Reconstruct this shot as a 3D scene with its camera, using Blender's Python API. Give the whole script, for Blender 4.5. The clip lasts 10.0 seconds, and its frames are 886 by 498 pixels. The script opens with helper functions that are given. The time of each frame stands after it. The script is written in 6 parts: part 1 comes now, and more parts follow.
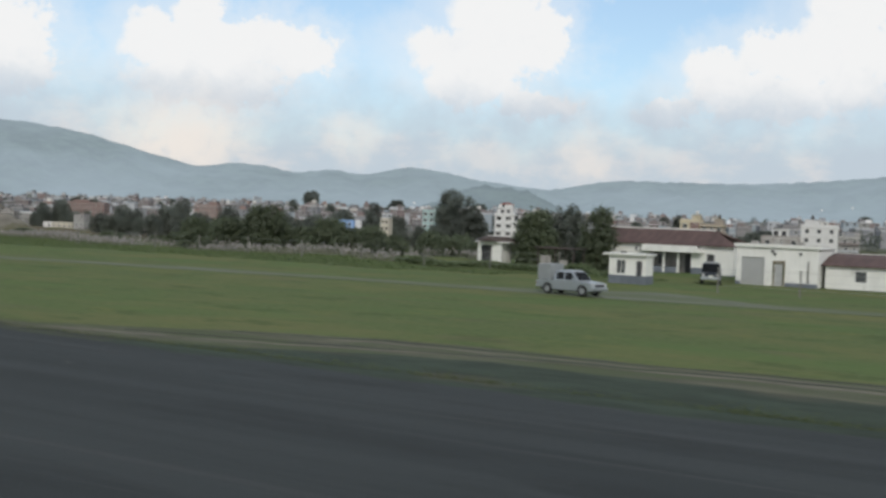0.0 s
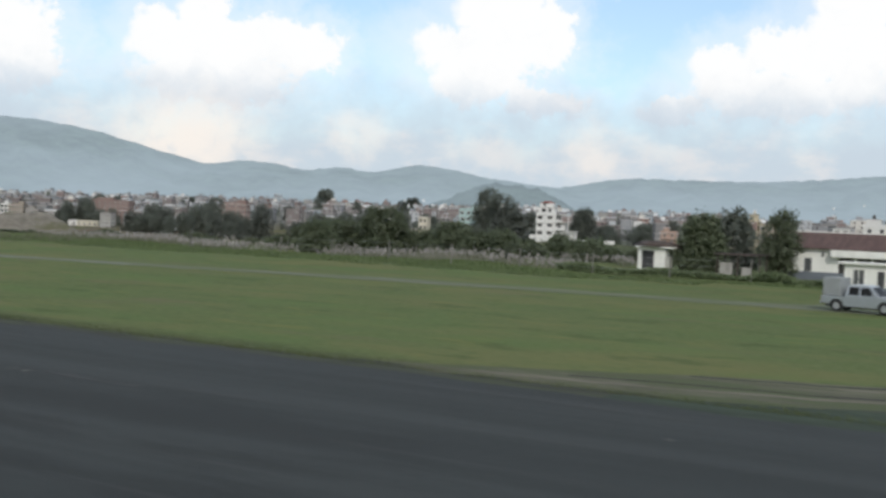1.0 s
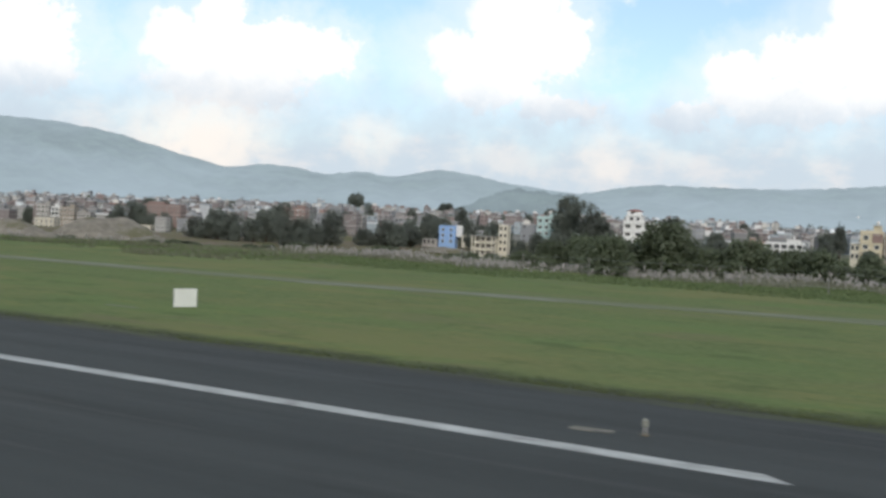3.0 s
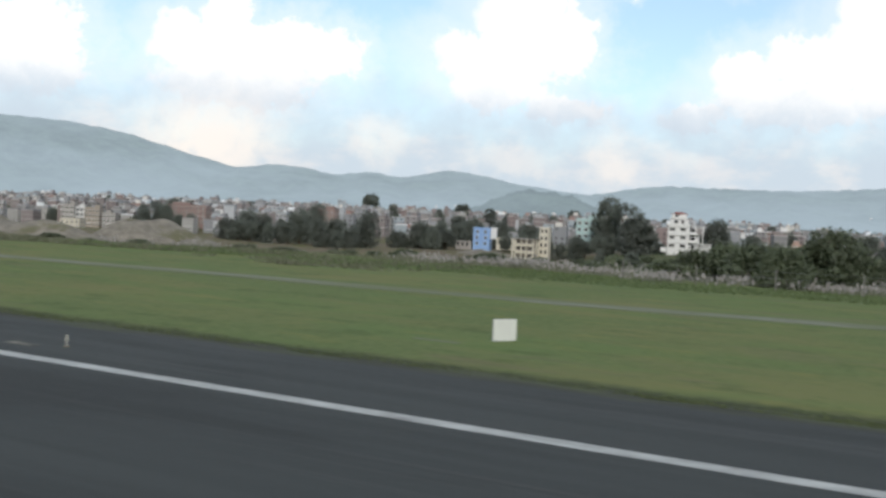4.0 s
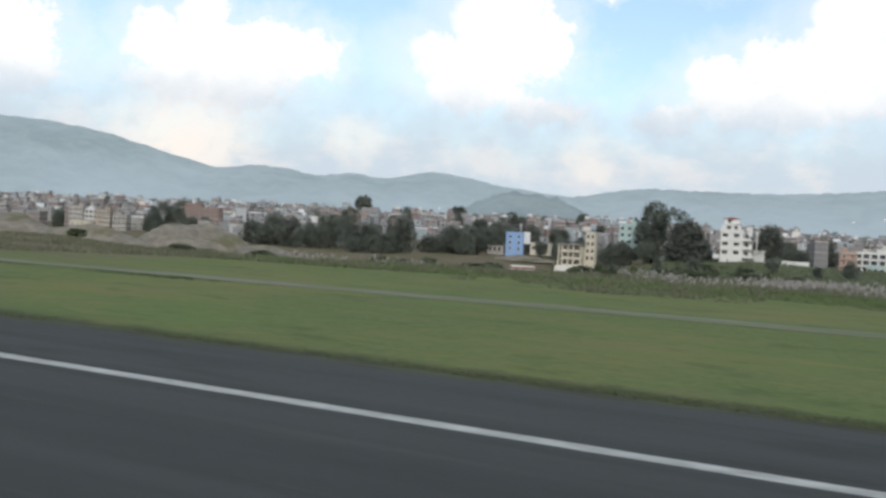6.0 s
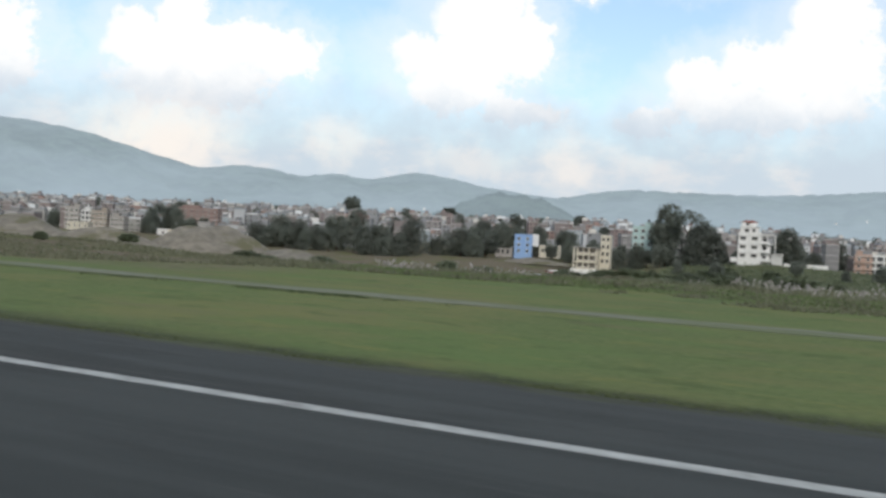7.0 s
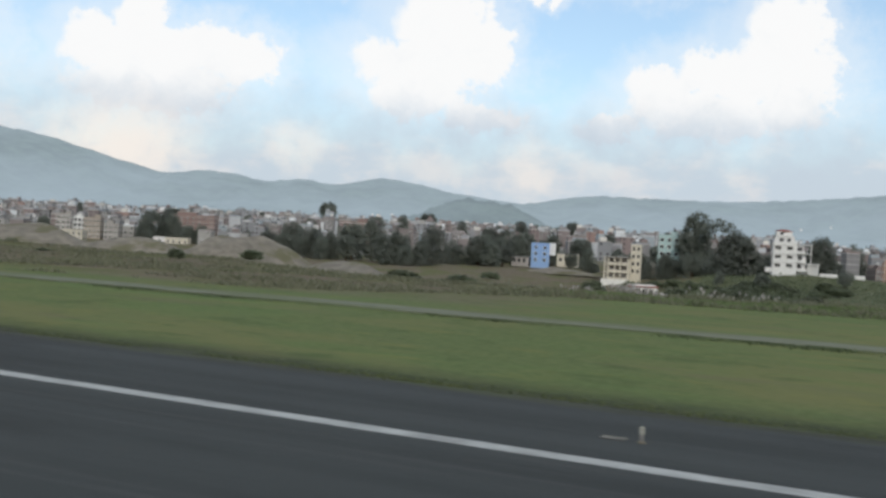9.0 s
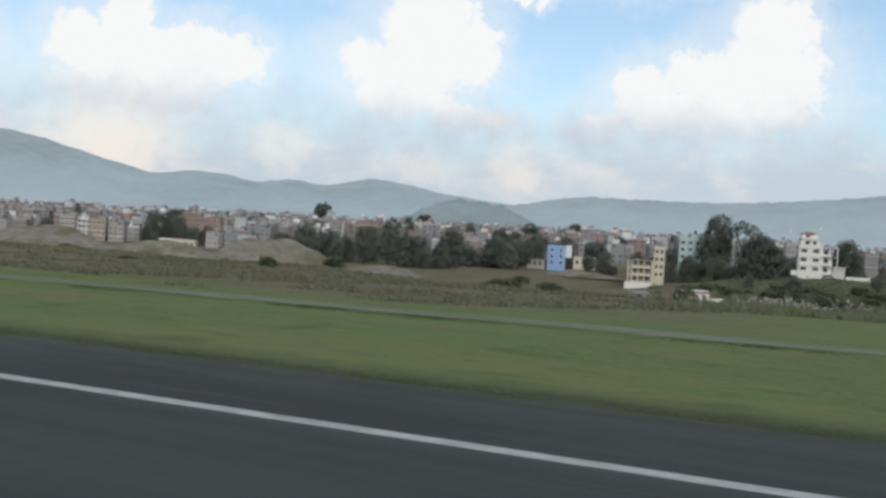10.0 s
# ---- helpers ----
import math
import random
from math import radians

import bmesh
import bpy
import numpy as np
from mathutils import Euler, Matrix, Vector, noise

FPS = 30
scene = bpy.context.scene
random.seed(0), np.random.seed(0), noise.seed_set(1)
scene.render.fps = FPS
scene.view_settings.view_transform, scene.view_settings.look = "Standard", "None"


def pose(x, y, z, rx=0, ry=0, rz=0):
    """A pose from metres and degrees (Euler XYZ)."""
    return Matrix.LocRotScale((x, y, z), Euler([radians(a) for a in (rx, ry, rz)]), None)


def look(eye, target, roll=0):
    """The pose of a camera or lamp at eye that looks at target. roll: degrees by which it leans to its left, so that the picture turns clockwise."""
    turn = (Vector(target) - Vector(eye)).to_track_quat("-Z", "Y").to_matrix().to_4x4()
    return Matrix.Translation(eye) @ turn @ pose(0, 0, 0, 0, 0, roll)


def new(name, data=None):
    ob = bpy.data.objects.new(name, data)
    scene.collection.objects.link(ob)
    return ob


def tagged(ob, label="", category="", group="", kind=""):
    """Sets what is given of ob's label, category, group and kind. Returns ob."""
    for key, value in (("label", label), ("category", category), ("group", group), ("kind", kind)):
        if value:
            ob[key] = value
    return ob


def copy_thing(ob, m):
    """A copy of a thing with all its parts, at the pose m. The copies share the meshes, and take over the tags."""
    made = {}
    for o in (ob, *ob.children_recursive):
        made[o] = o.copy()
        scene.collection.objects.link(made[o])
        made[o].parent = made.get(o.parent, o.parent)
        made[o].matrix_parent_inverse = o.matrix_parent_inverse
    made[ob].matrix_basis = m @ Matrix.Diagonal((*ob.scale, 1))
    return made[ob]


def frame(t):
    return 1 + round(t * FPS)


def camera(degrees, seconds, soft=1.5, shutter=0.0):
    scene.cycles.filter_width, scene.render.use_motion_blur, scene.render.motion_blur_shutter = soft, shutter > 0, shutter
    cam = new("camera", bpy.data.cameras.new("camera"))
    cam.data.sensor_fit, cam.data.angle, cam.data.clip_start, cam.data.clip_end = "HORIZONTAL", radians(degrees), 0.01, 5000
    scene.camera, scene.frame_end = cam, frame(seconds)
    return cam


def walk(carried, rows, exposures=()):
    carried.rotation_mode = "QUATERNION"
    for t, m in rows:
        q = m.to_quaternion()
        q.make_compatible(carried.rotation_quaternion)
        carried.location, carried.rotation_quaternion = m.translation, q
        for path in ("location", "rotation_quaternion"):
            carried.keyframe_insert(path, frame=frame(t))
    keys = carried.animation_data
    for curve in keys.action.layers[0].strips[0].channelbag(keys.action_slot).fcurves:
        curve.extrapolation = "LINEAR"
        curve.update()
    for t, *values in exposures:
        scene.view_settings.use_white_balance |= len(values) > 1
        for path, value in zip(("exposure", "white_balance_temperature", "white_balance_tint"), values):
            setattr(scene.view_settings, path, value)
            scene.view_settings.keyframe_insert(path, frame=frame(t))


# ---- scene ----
# Camera on the moving aircraft, 4.6 m above a runway, looking out over the verge.
cam = camera(44.85, 10.0, soft=2.9, shutter=0.22)
PATH = [
    (0.0, 0.0, 1.634, 29.798, -1.484, -2.163),
    (0.5, -9.057, 1.412, 30.024, -1.572, -2.141),
    (1.0, -18.113, 1.204, 30.098, -1.621, -2.203),
    (1.5, -27.062, 1.008, 30.106, -1.555, -2.409),
    (2.0, -36.016, 0.825, 30.257, -1.470, -2.462),
    (2.5, -44.986, 0.655, 30.512, -1.406, -2.539),
    (4.0, -71.170, 0.223, 31.133, -1.374, -2.814),
    (4.5, -79.470, 0.105, 31.141, -1.303, -2.820),
    (5.0, -88.300, 0.000, 30.927, -1.358, -2.791),
    (5.5, -96.858, -0.092, 30.426, -1.325, -2.906),
    (7.0, -121.019, -0.291, 28.825, -1.148, -3.109),
    (7.5, -128.853, -0.332, 28.431, -1.153, -3.090),
    (8.0, -136.664, -0.360, 27.941, -1.092, -3.167),
    (8.5, -144.403, -0.374, 27.400, -0.974, -3.144),
    (9.0, -152.214, -0.376, 26.725, -0.743, -3.144),
    (9.5, -160.003, -0.365, 26.312, -0.635, -3.199),
    (10.0, -167.809, -0.341, 26.031, -0.674, -3.202),
]
walk(cam, [(t, pose(x, y, 4.6, 90 + tilt, lean, turn)) for t, x, y, turn, tilt, lean in PATH],
     exposures=[(0.0, -0.13, 6395, 10), (0.5, -0.08, 6395, 10), (1.0, 0.03, 6395, 10), (2.0, 0.10, 6395, 10), (4.0, 0.13, 6395, 10), (5.5, 0.12, 6395, 10), (7.0, 0.07, 6395, 10), (8.5, 0.00, 6395, 10), (10.0, -0.07, 6395, 10)])

# ---- world and sun ----
SUN_ELEVATION, SUN_AZIMUTH = 33.0, -55.0          # degrees; azimuth counter-clockwise from +x

world = bpy.data.worlds.new("sky")
scene.world = world
world.use_nodes = True


class Nodes:
    """Short-hand for building a node tree."""

    def __init__(self, tree):
        self.tree = tree

    def add(self, kind):
        return self.tree.nodes.new(kind)

    def plug(self, value, socket):
        if isinstance(value, bpy.types.NodeSocket):
            self.tree.links.new(value, socket)
        else:
            socket.default_value = value

    def math(self, op, a, b=0.0, c=0.0):
        node = self.add("ShaderNodeMath")
        node.operation = op
        for k, v in enumerate((a, b, c)):
            self.plug(v, node.inputs[k])
        return node.outputs[0]

    def vec(self, op, a, b=(0, 0, 0)):
        node = self.add("ShaderNodeVectorMath")
        node.operation = op
        self.plug(a, node.inputs[0])
        if op == "SCALE":
            self.plug(b, node.inputs["Scale"])
        else:
            self.plug(b, node.inputs[1])
        return node.outputs["Value"] if op in ("LENGTH", "DOT_PRODUCT") else node.outputs[0]

    def step(self, x, lo, hi):
        node = self.add("ShaderNodeMapRange")
        node.interpolation_type = "SMOOTHSTEP"
        self.plug(x, node.inputs["Value"])
        node.inputs["From Min"].default_value, node.inputs["From Max"].default_value = min(lo, hi), max(lo, hi)
        return node.outputs["Result"] if lo < hi else self.math("SUBTRACT", 1.0, node.outputs["Result"])

    def noise(self, vector, scale, detail=4.0, rough=0.55, colour=False):
        node = self.add("ShaderNodeTexNoise")
        if vector is not None:
            self.plug(vector, node.inputs["Vector"])
        node.inputs["Scale"].default_value = scale
        node.inputs["Detail"].default_value = detail
        node.inputs["Roughness"].default_value = rough
        return node.outputs["Color" if colour else "Fac"]

    def mix(self, fac, a, b):
        node = self.add("ShaderNodeMix")
        node.data_type = "RGBA"
        self.plug(fac, node.inputs[0])
        for v, s in ((a, node.inputs[6]), (b, node.inputs[7])):
            self.plug((*v, 1.0) if isinstance(v, tuple) and len(v) == 3 else v, s)
        return node.outputs[2]


def build_sky():
    world.node_tree.nodes.clear()
    n = Nodes(world.node_tree)
    out = n.add("ShaderNodeOutputWorld")
    sky = n.add("ShaderNodeTexSky")
    sky.sky_type, sky.sun_disc = "NISHITA", False
    sky.sun_elevation, sky.sun_rotation = radians(SUN_ELEVATION), radians(90 - SUN_AZIMUTH)
    sky.air_density, sky.dust_density, sky.ozone_density = 1.0, 1.2, 2.5
    way = n.vec("NORMALIZE", n.add("ShaderNodeTexCoord").outputs["Generated"])
    xyz = n.add("ShaderNodeSeparateXYZ")
    n.plug(way, xyz.inputs[0])
    az = n.math("MULTIPLY", n.math("ARCTAN2", xyz.outputs[1], xyz.outputs[0]), 57.2958)
    el = n.math("MULTIPLY", n.math("ARCSINE", xyz.outputs[2]), 57.2958)
    flat = n.add("ShaderNodeCombineXYZ")
    n.plug(az, flat.inputs[0]), n.plug(el, flat.inputs[1])
    p = flat.outputs[0]
    warp = n.vec("SCALE", n.vec("SUBTRACT", n.noise(p, 0.55, 7.0, 0.62, True), (0.5, 0.5, 0.5)), 3.0)
    q = n.vec("ADD", p, warp)
    # cumulus heads: azimuth, elevation and their half sizes, in degrees
    heads = [(117.3, 11.4, 3.1, 2.3), (118.4, 8.9, 4.3, 1.9), (115.2, 9.9, 1.9, 1.9), (118.6, 7.2, 3.3, 1.3), (115.0, 6.3, 2.7, 0.9),
             (133.0, 10.6, 1.4, 1.8), (134.6, 8.7, 2.6, 1.6), (131.2, 8.9, 3.1, 1.5), (127.9, 8.6, 2.6, 1.6), (132.3, 6.9, 4.9, 1.7),
             (142.6, 7.8, 3.4, 3.0), (99.4, 11.3, 2.3, 2.1), (102.6, 9.0, 3.0, 1.5), (99.8, 8.6, 3.6, 3.1), (105.8, 8.1, 2.2, 1.4),
             (103.3, 6.9, 5.0, 1.5), (108.2, 6.0, 1.9, 0.8), (112.2, 12.8, 1.4, 0.5), (124.0, 14.5, 4.0, 1.6), (106.0, 15.0, 4.5, 1.8)]
    field = -1.0
    for a, e, ra, re in heads:
        d = n.vec("LENGTH", n.vec("DIVIDE", n.vec("SUBTRACT", q, (a, e, 0)), (ra, re, 1)))
        field = n.math("SMOOTH_MAX", field, n.math("SUBTRACT", 1.0, d), 0.12)
    # the rest of the sky carries broken cloud of the same kind
    away = n.step(n.math("ABSOLUTE", n.math("SUBTRACT", az, 119.0)), 28.0, 36.0)
    high = n.math("MAXIMUM", away, n.step(el, 15.0, 19.0))
    broken = n.math("MULTIPLY", n.math("SUBTRACT", n.noise(way, 3.2, 7.0, 0.6), 0.43), 5.0)
    field = n.math("ADD", n.math("MULTIPLY", field, n.math("SUBTRACT", 1.0, high)), n.math("MULTIPLY", broken, high))
    fine = n.math("MULTIPLY", n.math("SUBTRACT", n.noise(p, 2.2, 6.0, 0.6), 0.5), 0.5)
    cover = n.step(n.math("ADD", field, fine), -0.14, 0.30)
    veil = n.math("MULTIPLY", n.step(n.math("ADD", field, fine), -0.9, 0.15), 0.42)
    cover = n.math("MAXIMUM", cover, veil)
    shade = n.math("ADD", n.step(el, 4.8, 8.2), n.math("MULTIPLY", n.math("SUBTRACT", n.noise(q, 0.8, 5.0), 0.5), 0.9))
    cloud = n.mix(n.step(shade, 0.0, 1.0), (0.70, 0.77, 0.83), (0.985, 0.98, 0.965))
    blue = n.vec("MULTIPLY", sky.outputs[0], (0.166, 0.160, 0.150))
    blue = n.mix(0.25, blue, (0.60, 0.80, 0.98))
    # unseen clouds overhead get grey bases, which dims the light on the ground
    cloud = n.mix(n.step(el, 15.0, 32.0), cloud, (0.40, 0.43, 0.46))
    dome = n.mix(cover, blue, cloud)
    # bank of hazy cloud low over the hills, cream-coloured where it thins
    bank = n.step(n.math("ADD", el, n.math("MULTIPLY", n.math("SUBTRACT", n.noise(p, 0.35, 5.0), 0.5), 5.0)), 8.2, 3.2)
    glow = n.step(n.noise(n.vec("MULTIPLY", p, (0.22, 0.42, 1)), 1.0, 5.0, 0.6), 0.46, 0.68)
    haze = n.mix(glow, (0.57, 0.645, 0.72), (0.745, 0.735, 0.745))
    for a, e, ra, re, share in ((133.6, 4.3, 5.0, 3.4, 1.0), (124.6, 4.3, 2.2, 1.9, 0.6), (117.6, 3.5, 3.5, 1.1, 0.4), (112.6, 3.8, 1.8, 2.2, 0.55)):
        d = n.vec("LENGTH", n.vec("DIVIDE", n.vec("SUBTRACT", q, (a, e, 0)), (ra, re, 1)))
        haze = n.mix(n.math("MULTIPLY", n.step(d, 1.1, 0.25), share), haze, (0.95, 0.865, 0.79))
    dome = n.mix(n.math("MULTIPLY", bank, 0.92), dome, haze)
    back = n.add("ShaderNodeBackground")
    n.plug(dome, back.inputs["Color"])
    back.inputs["Strength"].default_value = 1.0
    n.tree.links.new(back.outputs[0], out.inputs[0])


build_sky()

sun_data = bpy.data.lights.new("sun", "SUN")
sun_data.energy, sun_data.angle, sun_data.color = 1.6, radians(12), (1.0, 0.95, 0.86)
sun = new("sun", sun_data)
ca, sa = math.cos(radians(SUN_AZIMUTH)), math.sin(radians(SUN_AZIMUTH))
ce, se = math.cos(radians(SUN_ELEVATION)), math.sin(radians(SUN_ELEVATION))
sun.matrix_world = look((300 * ca * ce, 300 * sa * ce, 300 * se), (0, 0, 0))

# ---- materials ----


def surface(name, colour, rough=0.8, spread=0.25, scale=1.0, stretch=(1, 1, 1), second=None, second_scale=0.1,
            second_range=(0.45, 0.65), bump=0.0, bump_scale=20.0, metal=0.0, island=0.0, per_object=0.0, world_space=True):
    """A painted, mineral or grown surface: grain at one scale, stains or patches of a second colour at another."""
    m = bpy.data.materials.new(name)
    m.use_nodes = True
    m.node_tree.nodes.clear()
    n = Nodes(m.node_tree)
    out, sh = n.add("ShaderNodeOutputMaterial"), n.add("ShaderNodeBsdfPrincipled")
    n.tree.links.new(sh.outputs[0], out.inputs[0])
    where = n.add("ShaderNodeNewGeometry").outputs["Position"] if world_space else n.add("ShaderNodeTexCoord").outputs["Object"]
    where = n.vec("MULTIPLY", where, stretch)
    dark, light = tuple(c * (1 - spread) for c in colour), tuple(min(1.0, c * (1 + spread)) for c in colour)
    grain = n.noise(where, scale, 6.0, 0.62)
    base = n.mix(n.step(grain, 0.3, 0.7), dark, light)
    if second:
        base = n.mix(n.step(n.noise(where, second_scale, 5.0, 0.6), *second_range), base, second)
    if island or per_object:
        r = n.add("ShaderNodeNewGeometry").outputs["Random Per Island"] if island else n.add("ShaderNodeObjectInfo").outputs["Random"]
        k = island or per_object
        hsv = n.add("ShaderNodeHueSaturation")
        n.plug(n.math("ADD", 1 - k, n.math("MULTIPLY", r, 2 * k)), hsv.inputs["Value"])
        n.plug(n.math("ADD", 0.5 - 0.03 * k, n.math("MULTIPLY", r, 0.06 * k)), hsv.inputs["Hue"])
        n.plug(base, hsv.inputs["Color"])
        base = hsv.outputs[0]
    n.plug(base, sh.inputs["Base Color"])
    n.plug(rough, sh.inputs["Roughness"]), n.plug(metal, sh.inputs["Metallic"])
    sh.inputs["Specular IOR Level"].default_value = 0.35
    if bump:
        b = n.add("ShaderNodeBump")
        b.inputs["Strength"].default_value = bump
        b.inputs["Distance"].default_value = 0.02
        n.plug(n.noise(where, bump_scale, 4.0, 0.6), b.inputs["Height"])
        n.tree.links.new(b.outputs[0], sh.inputs["Normal"])
    return m


def varied(name, colours, rough=0.85, stain=0.3, joined=False):
    """Painted plaster or brick whose colour differs from house to house, with rain stains."""
    m = bpy.data.materials.new(name)
    m.use_nodes = True
    m.node_tree.nodes.clear()
    n = Nodes(m.node_tree)
    out, sh = n.add("ShaderNodeOutputMaterial"), n.add("ShaderNodeBsdfPrincipled")
    n.tree.links.new(sh.outputs[0], out.inputs[0])
    ramp = n.add("ShaderNodeValToRGB")
    ramp.color_ramp.interpolation = "CONSTANT"
    while len(ramp.color_ramp.elements) < len(colours):
        ramp.color_ramp.elements.new(0.5)
    for k, c in enumerate(colours):
        ramp.color_ramp.elements[k].position = k / len(colours)
        ramp.color_ramp.elements[k].color = (*c, 1)
    n.plug(n.add("ShaderNodeNewGeometry").outputs["Random Per Island"] if joined else n.add("ShaderNodeObjectInfo").outputs["Random"], ramp.inputs[0])
    where = n.add("ShaderNodeNewGeometry").outputs["Position"]
    streak = n.noise(n.vec("MULTIPLY", where, (1.2, 1.2, 0.16)), 1.0, 5.0, 0.65)
    base = n.mix(n.math("MULTIPLY", n.step(streak, 0.45, 0.75), stain), ramp.outputs[0], (0.13, 0.12, 0.11))
    base = n.mix(n.math("MULTIPLY", n.step(n.noise(where, 3.0, 4.0), 0.35, 0.7), 0.18), base, (0.5, 0.47, 0.43))
    n.plug(base, sh.inputs["Base Color"])
    n.plug(rough, sh.inputs["Roughness"])
    return m


def glass(name, tint=(0.02, 0.025, 0.03)):
    m = bpy.data.materials.new(name)
    m.use_nodes = True
    sh = m.node_tree.nodes["Principled BSDF"]
    sh.inputs["Base Color"].default_value = (*tint, 1)
    sh.inputs["Roughness"].default_value = 0.2
    return m


def ground_material():
    """Mown verge grass, drier patches, and bare brown soil beyond the track on the downhill side."""
    m = bpy.data.materials.new("verge_grass_and_soil")
    m.use_nodes = True
    m.node_tree.nodes.clear()
    n = Nodes(m.node_tree)
    out, sh = n.add("ShaderNodeOutputMaterial"), n.add("ShaderNodeBsdfPrincipled")
    n.tree.links.new(sh.outputs[0], out.inputs[0])
    where = n.add("ShaderNodeNewGeometry").outputs["Position"]
    xyz = n.add("ShaderNodeSeparateXYZ")
    n.plug(where, xyz.inputs[0])
    x, y = xyz.outputs[0], xyz.outputs[1]
    long = n.vec("MULTIPLY", where, (0.55, 1.0, 1.0))
    grass = n.mix(n.step(n.noise(where, 2.5, 6.0, 0.65), 0.3, 0.7), (0.094, 0.131, 0.050), (0.140, 0.178, 0.072))
    grass = n.mix(n.math("MULTIPLY", n.step(n.noise(long, 0.10, 6.0, 0.65), 0.42, 0.64), 0.75), grass, (0.170, 0.172, 0.074))
    grass = n.mix(n.math("MULTIPLY", n.step(n.noise(n.vec("MULTIPLY", where, (0.3, 0.8, 1.0)), 0.20, 5.0, 0.65), 0.46, 0.66), 0.6), grass, (0.112, 0.176, 0.060))
    grass = n.mix(n.math("MULTIPLY", n.step(n.noise(long, 0.34, 6.0, 0.7), 0.53, 0.66), 0.7), grass, (0.070, 0.106, 0.040))
    patch = n.step(n.noise(n.vec("MULTIPLY", where, (0.50, 1.0, 1.0)), 0.55, 5.0, 0.7), 0.53, 0.70)
    grass = n.mix(n.math("MULTIPLY", patch, 0.48), grass, (0.192, 0.194, 0.066))
    tuft = n.step(n.noise(where, 1.1, 4.0, 0.7), 0.60, 0.72)
    grass = n.mix(n.math("MULTIPLY", tuft, 0.5), grass, (0.066, 0.098, 0.036))
    worn = n.step(n.noise(n.vec("MULTIPLY", where, (0.25, 0.7, 1.0)), 0.30, 5.0, 0.65), 0.56, 0.70)
    grass = n.mix(n.math("MULTIPLY", worn, 0.6), grass, (0.146, 0.136, 0.080))
    verge = n.math("ADD", y, n.math("MULTIPLY", n.math("SUBTRACT", n.noise(where, 0.5, 5.0, 0.65), 0.5), 3.0))
    grass = n.mix(n.math("MULTIPLY", n.math("MULTIPLY", n.step(verge, 32.0, 28.6), n.step(y, 15.0, 22.0)), 0.75), grass, (0.070, 0.082, 0.045))
    # rank and dirty where the grass meets the asphalt
    rank = n.math("MULTIPLY", n.step(verge, 31.6, 29.5), n.step(y, 15.0, 22.0))
    grass = n.mix(n.math("MULTIPLY", rank, n.step(x, -45.0, -70.0)), grass, (0.050, 0.060, 0.037))
    wider = n.math("MULTIPLY", n.math("MULTIPLY", n.step(verge, 34.5, 30.0), n.step(y, 15.0, 22.0)), n.step(x, -120.0, -165.0))
    grass = n.mix(n.math("MULTIPLY", wider, 0.6), grass, (0.056, 0.070, 0.040))
    soil = n.mix(n.step(n.noise(where, 0.8, 6.0, 0.65), 0.3, 0.7), (0.120, 0.103, 0.072), (0.190, 0.160, 0.122))
    soil = n.mix(n.step(n.noise(where, 0.07, 6.0, 0.62), 0.46, 0.60), soil, (0.120, 0.128, 0.058))
    jag = n.math("MULTIPLY", n.math("SUBTRACT", n.noise(where, 0.05, 5.0, 0.6), 0.5), 50.0)
    down = n.math("MULTIPLY", n.step(n.math("ADD", n.math("ADD", x, n.math("MULTIPLY", n.math("MAXIMUM", n.math("SUBTRACT", y, 130.0), 0.0), 0.22)), jag), -170.0, -205.0), n.step(n.math("ADD", y, n.math("MULTIPLY", jag, 0.12)), 60.5, 69.0))
    far = n.math("MULTIPLY", n.step(n.math("ADD", y, jag), 150.0, 200.0), n.step(n.math("ADD", x, jag), -270.0, -330.0))
    base = n.mix(n.math("MAXIMUM", down, n.math("MULTIPLY", far, 0.7)), grass, soil)
    # beyond the town edge: roofs, yards and lanes, greyed to paint in distance haze
    olive = n.mix(n.step(n.noise(where, 0.25, 6.0, 0.65), 0.35, 0.65), (0.078, 0.092, 0.050), (0.125, 0.132, 0.082))
    base = n.mix(n.math("MULTIPLY", n.math("MULTIPLY", n.step(n.math("ADD", y, jag), 105.0, 150.0), n.math("SUBTRACT", 1.0, down)), 0.85), base, olive)
    built = n.mix(n.step(n.noise(where, 0.03, 6.0, 0.7), 0.4, 0.6), (0.150, 0.160, 0.145), (0.270, 0.265, 0.255))
    base = n.mix(n.math("MULTIPLY", n.step(n.math("ADD", y, jag), 540.0, 640.0), 0.9), base, built)
    n.plug(base, sh.inputs["Base Color"])
    sh.inputs["Roughness"].default_value = 0.95
    sh.inputs["Specular IOR Level"].default_value = 0.1
    b = n.add("ShaderNodeBump")
    b.inputs["Strength"].default_value, b.inputs["Distance"].default_value = 0.45, 0.04
    n.plug(n.noise(where, 6.0, 5.0, 0.7), b.inputs["Height"])
    n.tree.links.new(b.outputs[0], sh.inputs["Normal"])
    return m


